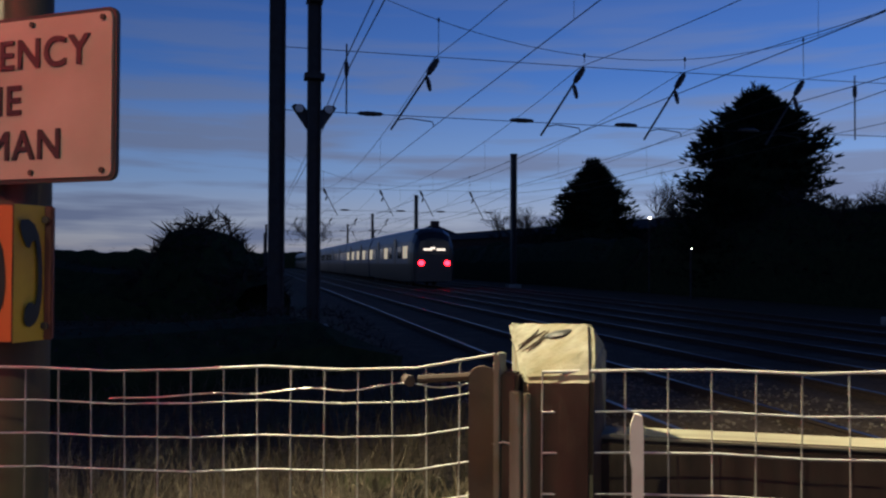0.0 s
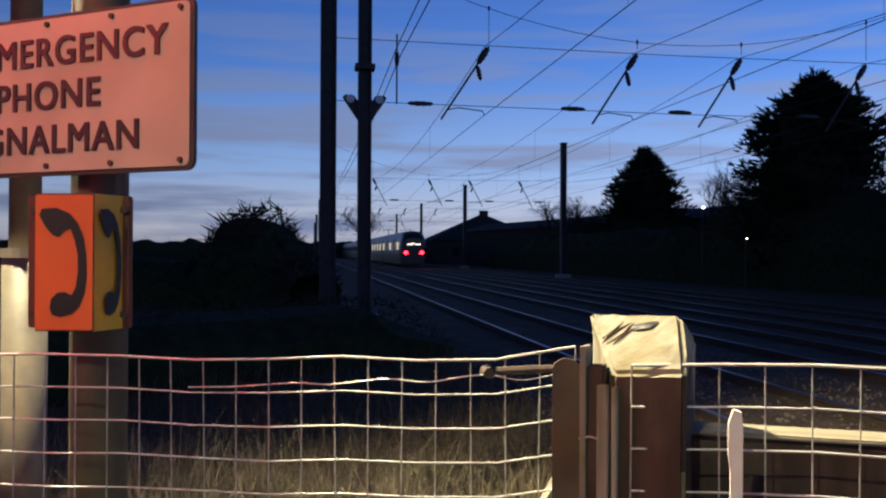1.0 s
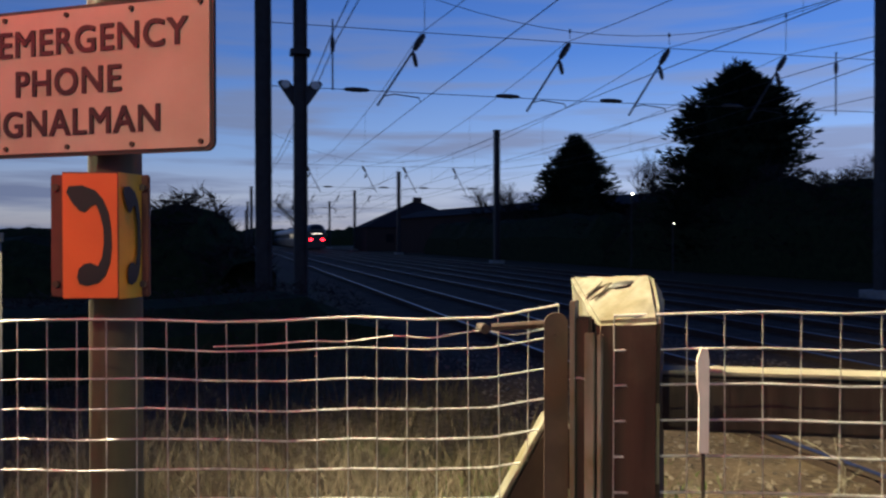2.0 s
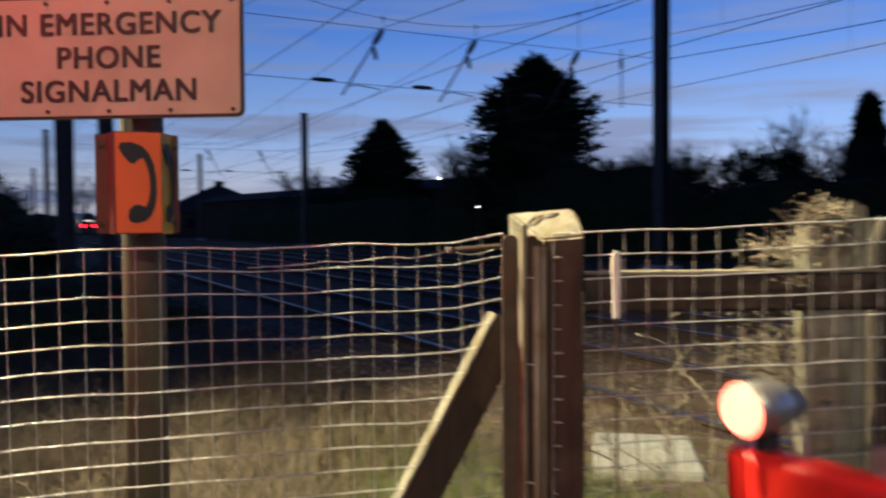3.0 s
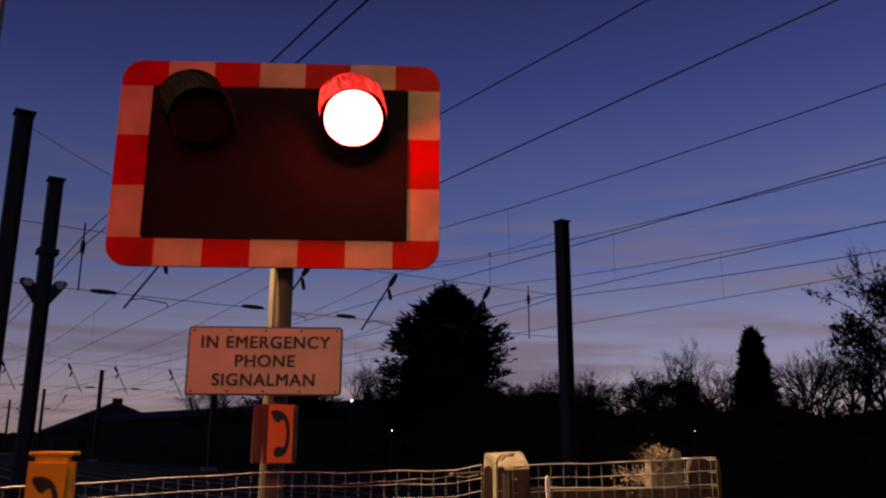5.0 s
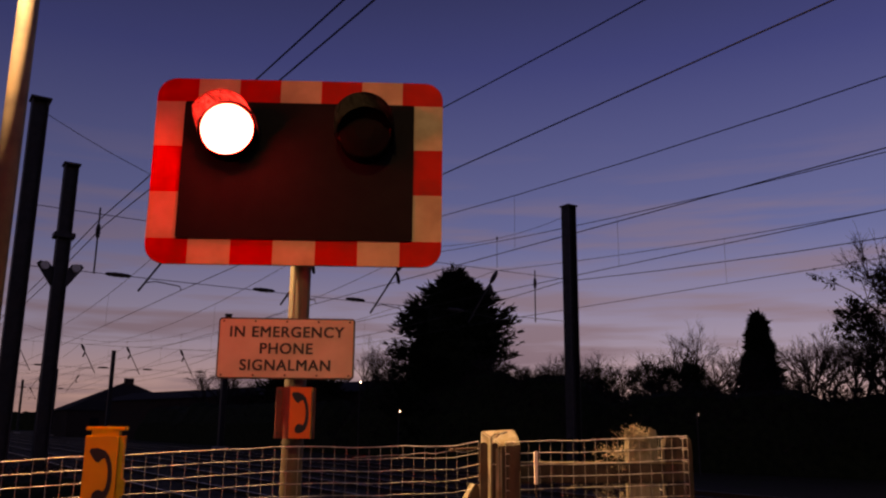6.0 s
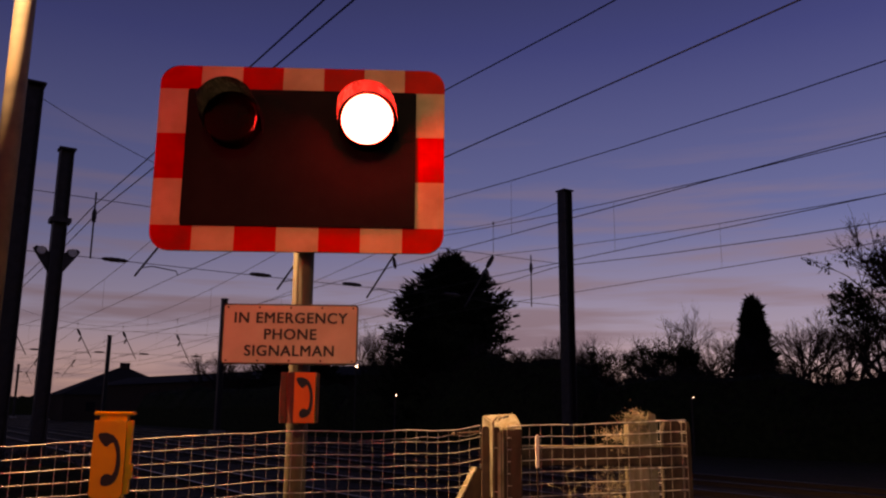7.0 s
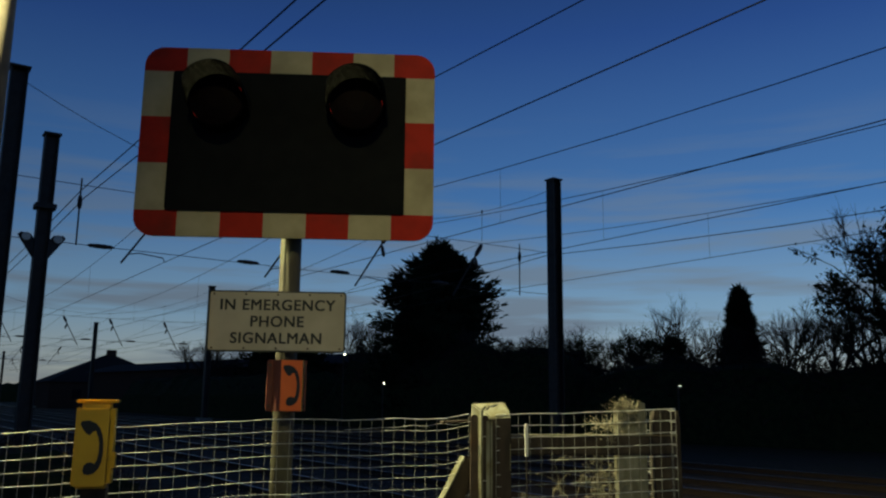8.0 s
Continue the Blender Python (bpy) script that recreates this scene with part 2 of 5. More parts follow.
def tube(bm, pts, r, n=8, caps=True, mat=0):
    """A round bar along points; r is one radius or one for each point."""
    pts = [Vector(p) for p in pts]
    rs = r if isinstance(r, (list, tuple)) else [r] * len(pts)
    rings = []
    for i, p in enumerate(pts):
        d = (pts[min(i + 1, len(pts) - 1)] - pts[max(i - 1, 0)]).normalized()
        a = d.cross(Vector((0.13, 0.21, 0.97)) if abs(d.z) < 0.9 else Vector((1, 0.1, 0))).normalized()
        b = d.cross(a)
        rings.append([bm.verts.new(p + rs[i] * (math.cos(2 * math.pi * k / n) * a + math.sin(2 * math.pi * k / n) * b)) for k in range(n)])
    for u, v in zip(rings, rings[1:]):
        for k in range(n):
            f = bm.faces.new((u[k], u[(k + 1) % n], v[(k + 1) % n], v[k]))
            f.material_index = mat
    if caps:
        for f in (bm.faces.new(rings[0][::-1]), bm.faces.new(rings[-1])):
            f.material_index = mat
    return bm


def prism(bm, outline, z0, z1, mat=0, m=None):
    """An outline in the plane, raised from z0 to z1."""
    m = m or Matrix()
    lo = [bm.verts.new(m @ Vector((x, y, z0))) for x, y in outline]
    hi = [bm.verts.new(m @ Vector((x, y, z1))) for x, y in outline]
    n = len(outline)
    fs = [bm.faces.new(lo[::-1]), bm.faces.new(hi)] + [bm.faces.new((lo[i], lo[(i + 1) % n], hi[(i + 1) % n], hi[i])) for i in range(n)]
    for f in fs:
        f.material_index = mat
    return bm


def rounded(w, h, r, n=5):
    out = []
    for cx, cy, a0 in ((w / 2 - r, h / 2 - r, 0), (-w / 2 + r, h / 2 - r, 90), (-w / 2 + r, -h / 2 + r, 180), (w / 2 - r, -h / 2 + r, 270)):
        for k in range(n + 1):
            a = radians(a0 + 90 * k / n)
            out.append((cx + r * math.cos(a), cy + r * math.sin(a)))
    return out


# a plate's plane: x along the plate, y up, z out of its face
UPRIGHT = Matrix.Rotation(radians(90), 4, "X")


def lettering(name, text, size, m, parent, material):
    """One line of raised capitals, a part each; close layers give the heavy stroke."""
    cu = bpy.data.curves.new(name, "FONT")
    cu.body, cu.size, cu.align_x, cu.align_y, cu.extrude, cu.space_character = text, size, "CENTER", "CENTER", 0.0006, 1.10
    tmp = new(name, cu)
    one = bpy.data.meshes.new_from_object(tmp.evaluated_get(bpy.context.evaluated_depsgraph_get()))
    bpy.data.objects.remove(tmp)
    bm = bm_new()
    bm.from_mesh(one)
    todo, glyphs = set(bm.verts), []
    while todo:
        stack = [todo.pop()]
        glyph = set(stack)
        while stack:
            for e in stack.pop().link_edges:
                for v in e.verts:
                    if v in todo:
                        todo.discard(v)
                        glyph.add(v)
                        stack.append(v)
        glyphs.append(sorted(glyph, key=lambda v: v.index))
    for glyph in sorted(glyphs, key=lambda g: min(v.co.x for v in g)):
        inside = set(glyph)
        faces = [f for f in bm.faces if f.verts[0] in inside]
        out = bm_new()
        for k, (dx, dy) in enumerate(((0, 0), (0.026, 0.012), (-0.026, -0.012), (0.02, -0.016), (-0.02, 0.016))):
            copy = {v: out.verts.new(v.co + Vector((dx * size, dy * size, 0.00015 * k))) for v in glyph}
            for f in faces:
                out.faces.new([copy[v] for v in f.verts])
        part(name, out, material, parent).matrix_basis = m
    bm.free()


# ---- ground, road and tracks ----
TRACKS = (4.5, 7.85, 10.8, 14.2)
bm = bm_new()
bmesh.ops.create_grid(bm, x_segments=60, y_segments=60, size=1500, matrix=Matrix.Translation((0, 400, -0.16)))
tagged(part("ground", bm, M_GROUND), "dark verge of dry earth and thin grass beside the railway", "ground", kind="structure")
bm = bm_new()
box(bm, (-20, -2.95, -0.09), (45.2, 6.3, 0.18))
tagged(part("road", bm, M_ASPHALT), "worn grey asphalt road leading over the level crossing", "road", kind="structure")
box_bm = bm_new()
for x0, x1 in ((2.7, 16.2),):
    # ballast shoulder with sloping sides
    v = [box_bm.verts.new(p) for p in ((x0 - 0.5, -80, -0.17), (x0, -80, -0.10), (x1, -80, -0.10), (x1 + 0.5, -80, -0.17), (x0 - 0.5, 700, -0.17), (x0, 700, -0.10), (x1, 700, -0.10), (x1 + 0.5, 700, -0.17))]
    for a, b in ((0, 1), (1, 2), (2, 3)):
        box_bm.faces.new((v[a], v[b], v[b + 4], v[a + 4]))
tagged(part("trackbed", box_bm, M_BALLAST), "grey-brown stone ballast under the four tracks", "ballast", kind="structure")


def rail_track(x):
    t = thing("railway_track", pose(x, 0, 0), "running rails on concrete sleepers in stone ballast", "railway track", "tracks of the main line", "structure")
    for s in (-0.7525, 0.7525):
        bm = bm_new()
        prof = [(-0.07, -0.155), (0.07, -0.155), (0.07, -0.143), (0.01, -0.125), (0.01, -0.035), (0.034, -0.026), (0.034, -0.004), (-0.034, -0.004), (-0.034, -0.026), (-0.01, -0.035), (-0.01, -0.125), (-0.07, -0.143)]
        prism(bm, prof, -700, 80, 0, Matrix.Translation((s, 0, 0)) @ UPRIGHT)
        rail = part("rail", bm, M_RUST, t)
        bm = bm_new()
        box(bm, (s, 310, -0.0005), (0.058, 780, 0.007))
        part("rail_head", bm, M_RAILHEAD, rail, "polished running surface of the rail")
    return t


tracks = [rail_track(x) for x in TRACKS]
bm = bm_new()
prism(bm, [(-1.26, -0.1), (1.26, -0.1), (1.26, 0.03), (0.55, 0.02), (-0.55, 0.02), (-1.26, 0.03)], -0.125, 0.125, 0, UPRIGHT)
bmesh.ops.translate(bm, verts=bm.verts, vec=(0, 0, -0.155))
sleeper = part("sleeper", bm, M_SLEEPER, tracks[0])
sleeper_mesh = sleeper.data
first = True
for k, t in enumerate(tracks):
    for i in range(62):
        y = 0.8 + 0.65 * i
        if first:
            ob, first = sleeper, False
        else:
            ob = new("sleeper", sleeper_mesh)
            ob.parent = t
        ob.matrix_basis = pose(0, y, 0, 0, 0, random.uniform(-0.6, 0.6))

# crossing deck between the rails, on the road's line
for x in (2.6 + 0.5, 4.5, 6.2, 7.85, 9.35, 10.8, 12.5, 14.2, 15.6):
    w = 1.3 if min(abs(x - c) for c in TRACKS) < 0.05 else (1.5 if 4.5 < x < 15 else 1.0)
    bm = bm_new()
    box(bm, (x, -2.95, -0.08), (w, 6.3, 0.145), bevel=0.01)
    tagged(part("crossing_panel", bm, M_ASPHALT), "dark rubber crossing panel laid between the rails", "crossing panel", "crossing panels", "structure")

# loose ballast near the fence
def scatter_stones(name, x0, x1, y0, y1, n, rng, lo=0.02, hi=0.05):
    bm = bm_new()
    for _ in range(n):
        c = Vector((rng.uniform(x0, x1), rng.uniform(y0, y1), -0.10))
        r = rng.uniform(lo, hi)
        vs = [bm.verts.new(c + Vector((rng.gauss(0, 1), rng.gauss(0, 1), rng.gauss(0, 0.8))).normalized() * r * rng.uniform(0.7, 1.2)) for _ in range(6)]
        try:
            bmesh.ops.convex_hull(bm, input=vs)
        except RuntimeError:
            pass
    return tagged(part(name, bm, M_STONE), "loose angular grey ballast stones beside the rails", "ballast stones", kind="stuff")


scatter_stones("ballast_stones", 2.3, 6.6, 0.6, 12.0, 4200, random.Random(4), 0.015, 0.036)


# ---- overhead line ----
SPANS = (18.6, 53.0, 88.0, 123.0, 158.0, -16.0)
CONTACT_Z, CATENARY_Z = 4.70, 6.30


def mast(x, y, h, w, name="overhead_line_mast", fork=False):
    t = thing(name, pose(x, y, -0.15), "dark steel overhead line mast beside the tracks", "railway mast", "overhead line masts")
    bm = bm_new()
    e, f, g = w / 2, w / 2 - 0.03, 0.0125
    prism(bm, [(-e, -e), (-f, -e), (-f, -g), (f, -g), (f, -e), (e, -e), (e, e), (f, e), (f, g), (-f, g), (-f, e), (-e, e)], 0, h)
    part("column", bm, M_MAST, t)
    bm = bm_new()
    box(bm, (0, 0, h + 0.02), (w * 1.25, w * 1.25, 0.05), bevel=0.008)
    part("cap_plate", bm, M_MAST, t)
    bm = bm_new()
    box(bm, (0, 0, 0.12), (w * 2.4, w * 2.4, 0.24), bevel=0.02)
    part("footing", bm, M_CONCRETE, t)
    if fork:
        for s in (-1, 1):
            bm = bm_new()
            out = [(0.08, 4.62), (0.14, 4.62), (0.44, 5.06), (0.50, 5.16), (0.44, 5.22), (0.24, 5.20), (0.17, 5.10), (0.10, 5.18)]
            prism(bm, [(s * a, b) for a, b in out], -0.03, 0.03, 0, UPRIGHT)
            part("bracket", bm, M_MAST, t, "forked pulley bracket")
            bm = bm_new()
            tube(bm, [(s * 0.33, -0.09, 5.12), (s * 0.33, 0.09, 5.12)], 0.095, 12)
            part("pulley", bm, M_STEEL, t)
        bm = bm_new()
        box(bm, (0, 0, 5.85), (w * 1.5, w * 1.3, 0.12), bevel=0.01)
        part("clamp", bm, M_MAST, t)
    return t


def insulator(bm, a, b, r=0.055, n=10):
    a, b = Vector(a), Vector(b)
    m = 9
    pts, rs = [], []
    for i in range(m):
        f = i / (m - 1)
        pts.append(a.lerp(b, f))
        rs.append(0.018 if i in (0, m - 1) else r * (0.65 + 0.35 * math.sin(math.pi * f)) * (1.0 if i % 2 else 0.86))
    return tube(bm, pts, rs, n)


def span(y, xl, xr, top, mirror, xs):
    """A headspan: sagging cable, two cross wires, droppers, and a registration arm for each track."""
    t = thing("headspan", pose(0, y, 0), "headspan of wires, insulators and arms between two masts", "overhead line", "headspans")
    xm = (xl + xr) / 2
    sag = lambda x: 6.55 + (top - 6.55) * ((x - xm) / (xr - xm)) ** 2
    bm = bm_new()
    tube(bm, [(xl + (xr - xl) * i / 20, 0, sag(xl + (xr - xl) * i / 20)) for i in range(21)], 0.008, 5)
    part("suspension_cable", bm, M_WIRE, t)
    for z in (CATENARY_Z + 0.05, 4.93):
        bm = bm_new()
        tube(bm, [(xl, 0, z), (xm, 0, z - 0.05), (xr, 0, z)], 0.009, 5)
        part("cross_wire", bm, M_WIRE, t)
    for i, x in enumerate(xs):
        s = -1 if not mirror else 1
        hang = x + 0.10
        bm = bm_new()
        tube(bm, [(hang, 0, sag(hang)), (hang, 0, CATENARY_Z + 0.1)], 0.008, 5)
        insulator(bm, (hang, 0, sag(hang) - 0.05), (hang, 0, sag(hang) + 0.06), 0.03, 6)
        part("dropper", bm, M_WIRE, t)
        a, b = Vector((hang, 0, CATENARY_Z)), Vector((x + s * 1.02, 0, 4.58))
        bm = bm_new()
        tube(bm, [a.lerp(b, 0.22), b], 0.026, 8)
        arm = part("registration_arm", bm, M_MAST, t)
        bm = bm_new()
        insulator(bm, a, a.lerp(b, 0.24), 0.085)
        part("insulator", bm, M_INSUL, arm, "ribbed brown insulator")
        bm = bm_new()
        insulator(bm, a.lerp(b, 0.26) + Vector((0.02, 0, 0)), a.lerp(b, 0.26) + Vector((0.10 * -s, 0, -0.34)), 0.06)
        part("insulator", bm, M_INSUL, arm, "small hanging insulator")
        bm = bm_new()
        tube(bm, [b.lerp(a, 0.13), (x + s * 0.62, 0, 4.86), (x + s * 0.04, 0, CONTACT_Z + 0.1), (x, 0, CONTACT_Z)], 0.013, 6)
        part("steady_arm", bm, M_MAST, t)
        bm = bm_new()
        c = x + s * 1.5
        insulator(bm, (c - 0.3, 0, 4.925), (c + 0.3, 0, 4.925), 0.06)
        part("insulator", bm, M_INSUL, t, "brown insulator on the cross wire")
    return t


def run_wire(name, label, pts, r):
    bm = bm_new()
    tube(bm, pts, r, 5)
    return tagged(part(name, bm, M_WIRE), label, "overhead wire", "overhead wires")


WIRE_X = (4.0, 7.65, 10.35, 13.75)
for k, y in enumerate(SPANS):
    if y > 0:
        mast(16.95, y, 9.05, 0.36)
        if k == 0:
            mast(0.40, y, 9.0, 0.36)
            mast(1.22, y, 7.55, 0.30, fork=True)
        else:
            mast(1.20, y, 7.2, 0.30)
    span(y, 0.5 if k in (0, 5) else 1.3, 16.9, 8.6, k % 2 == 1, WIRE_X)
ys = sorted(SPANS)
for k, x in enumerate(WIRE_X):
    pts, low = [], []
    for a, b in zip(ys, ys[1:]):
        for i in range(12):
            f = i / 12
            pts.append((x, a + (b - a) * f, CATENARY_Z - 0.78 * 4 * f * (1 - f)))
            low.append((x, a + (b - a) * f, CONTACT_Z - 0.03 * 4 * f * (1 - f)))
    run_wire("catenary_wire", "sagging dark catenary wire over a track", pts, 0.008)
    run_wire("contact_wire", "taut dark contact wire over a track", low, 0.008)
    bm = bm_new()
    for a, b in zip(ys, ys[1:]):
        for i in range(1, 4):
            f = i / 4
            z = CATENARY_Z - 0.78 * 4 * f * (1 - f)
            if z - CONTACT_Z > 0.1:
                y = a + (b - a) * f
                tube(bm, [(x, y, z), (x, y, CONTACT_Z - 0.03)], 0.0035, 4)
    tagged(part("wire_droppers", bm, M_WIRE), "thin dropper wires between catenary and contact wire", "overhead wire", kind="stuff")
# earth and feeder wires on the masts
for x, z, s in ((1.95, 6.2, 0.2), (2.05, 6.05, 0.26), (16.6, 6.25, 0.62)):
    pts = []
    for a, b in zip(ys, ys[1:]):
        pts += [(x, a + (b - a) * i / 8, z - s * 4 * (i / 8) * (1 - i / 8)) for i in range(8)]
    run_wire("feeder_wire", "dark feeder wire strung along the masts", pts, 0.012)
# hanging arm with insulators for the feeder beside the forked mast
t = thing("feeder_hanger", pose(1.95, 18.6, 0), "vertical hanging rod with insulators under the cross wire", "overhead line")
bm = bm_new()
tube(bm, [(0, 0, 4.9), (0, 0, 6.5)], 0.02, 6)
part("rod", bm, M_MAST, t)
bm = bm_new()
insulator(bm, (0, 0, 5.75), (0, 0, 6.1), 0.06)
part("insulator", bm, M_INSUL, t)
t = thing("feeder_hanger", pose(15.4, 18.6, 0), "vertical hanging rod with insulators under the cross wire", "overhead line")
bm = bm_new()
tube(bm, [(0, 0, 4.8), (0, 0, 6.5)], 0.02, 6)
part("rod", bm, M_MAST, t)
bm = bm_new()
insulator(bm, (0, 0, 5.9), (0, 0, 6.25), 0.06)
part("insulator", bm, M_INSUL, t)


# ---- the train ----
def train_profile():
    return [(-1.36, 0.35), (1.36, 0.35), (1.40, 1.45), (1.40, 2.2), (1.32, 2.9), (1.10, 3.45), (0.7, 3.72), (0, 3.80), (-0.7, 3.72), (-1.10, 3.45), (-1.32, 2.9), (-1.40, 2.2), (-1.40, 1.45)]


train = thing("passenger_train", pose(TRACKS[2], 50, 0), "grey electric passenger train with lit red tail lamps, driving away", "train")
prof = train_profile()
for c in range(8):
    y0, y1 = 0.35 + 20.3 * c, 20.0 + 20.3 * c
    if c == 0:
        y0 = 1.6
    bm = bm_new()
    prism(bm, prof, -y1, -y0, 0, UPRIGHT)
    # lower sides take the dark colour, for the shade they stand in
    for f in bm.faces:
        if f.normal.z > 0.4:
            f.material_index = 1
        elif f.calc_center_median().z < 1.3:
            f.material_index = 2
    body = part("car_body", bm, [M_TRAINSIDE, M_TRAINROOF, M_TRAINDARK], train)
    bm = bm_new()
    box(bm, (0, (y0 + y1) / 2, 0.62), (2.3, (y1 - y0) * 0.92, 0.7))
    part("underframe", bm, M_TRAINDARK, body)
    for yb in (y0 + 3.0, y1 - 3.0):
        bm = bm_new()
        box(bm, (0, yb, 0.55), (2.2, 3.2, 0.35), bevel=0.04)
        bogie = part("bogie", bm, M_TRAINDARK, body)
        for ya in (yb - 1.2, yb + 1.2):
            bm = bm_new()
            tube(bm, [(-0.80, ya, 0.42), (-0.68, ya, 0.42)], 0.42, 16)
            tube(bm, [(-0.70, ya, 0.42), (0.70, ya, 0.42)], 0.08, 8)
            tube(bm, [(0.68, ya, 0.42), (0.80, ya, 0.42)], 0.42, 16)
            part("wheelset", bm, M_RUST, bogie)
    n = 9
    for i in range(n):
        w = (y1 - y0) / n
        yc = y0 + w * (i + 0.5)
        door = i in (2, 6)
        bm = bm_new()
        h = 1.75 if door else 0.80
        box(bm, (-1.395, yc, 1.35 + 0.05 + h / 2 if door else 2.2), (0.03, w * (0.42 if door else 0.78), h))
        if door:
            part("car_door", bm, M_TRAINDARK, body, "dark sliding door")
        else:
            part("car_window", bm, M_TRAINWIN if (i + c) % 2 == 0 and c < 2 else M_PANE, body)
    if c < 7:
        bm = bm_new()
        box(bm, (0, y1 + 0.2, 1.9), (2.2, 0.5, 2.7))
        part("gangway", bm, M_TRAINDARK, train)
# sloping dark rear end
bm = bm_new()
secs = []
for y, k, zc in ((1.6, 1.0, 0.0), (0.8, 0.985, -0.03), (0.25, 0.93, -0.15), (0.0, 0.82, -0.35)):
    secs.append([bm.verts.new((x * k, y, 0.35 + (z - 0.35) * (1 + zc * (0.6 if z > 2.4 else 0.15)))) for x, z in prof])
for u, v in zip(secs, secs[1:]):
    for i in range(len(prof)):
        bm.faces.new((u[i], u[(i + 1) % len(prof)], v[(i + 1) % len(prof)], v[i]))
bm.faces.new(secs[-1])
cab = part("cab_end", bm, M_TRAINDARK, train, "dark sloping cab end")
bm = bm_new()
prism(bm, rounded(1.9, 0.85, 0.18), 0.0, 0.03, 0, Matrix.Translation((0, 0.02, 2.45)) @ UPRIGHT)
part("windscreen", bm, M_PANE, cab)
bm = bm_new()
for x, w in ((-0.42, 0.55), (0.42, 0.55), (-0.1, 0.3)):
    box(bm, (x, -0.03, 2.35 + 0.08 * (w < 0.4)), (w, 0.02, 0.12))
part("saloon_light", bm, M_DISPLAY, cab, "lit saloon glimpsed through the windscreen")
for s in (-1, 1):
    bm = bm_new()
    prism(bm, [(0.19 * math.cos(radians(a)), 0.17 * math.sin(radians(a))) for a in range(0, 360, 24)], 0.0, 0.05, 0, Matrix.Translation((s * 0.83, 0.0, 1.5)) @ UPRIGHT)
    part("tail_lamp", bm, M_TAIL, cab, "lit red tail lamp")
bm = bm_new()
tube(bm, [(0, 26.5, 3.75), (0, 27.6, 4.25), (0, 26.6, 4.58)], 0.05, 6)
for y in (26.4, 26.8):
    tube(bm, [(-0.6, y, 4.52), (-0.45, y, 4.6), (0.45, y, 4.6), (0.6, y, 4.52)], 0.03, 6)
part("pantograph", bm, M_MAST, train)
# ---- crossing signals and signs ----
SIGN_AT, SIGN_TURN = (-0.343, 1.322), -31.7   # the plates face the road


def handset_outline(h):
    """A telephone handset, bowed to the right, as an outline h high: ear piece above, mouth piece below, open to the left."""
    outer = [(-0.36, 0.43), (-0.33, 0.49), (-0.16, 0.50), (0.0, 0.45), (0.10, 0.36), (0.17, 0.22), (0.20, 0.05), (0.205, -0.12), (0.18, -0.28), (0.12, -0.40), (0.03, -0.47), (-0.10, -0.50), (-0.20, -0.48), (-0.23, -0.42)]
    inner = [(-0.21, -0.33), (-0.14, -0.28), (-0.06, -0.27), (0.03, -0.30), (0.08, -0.22), (0.105, -0.08), (0.10, 0.08), (0.065, 0.20), (0.01, 0.31), (-0.06, 0.29), (-0.13, 0.23), (-0.20, 0.25), (-0.28, 0.32)]
    return [((x + 0.06) * 0.78 * h, y * h) for x, y in outer + inner][::-1]


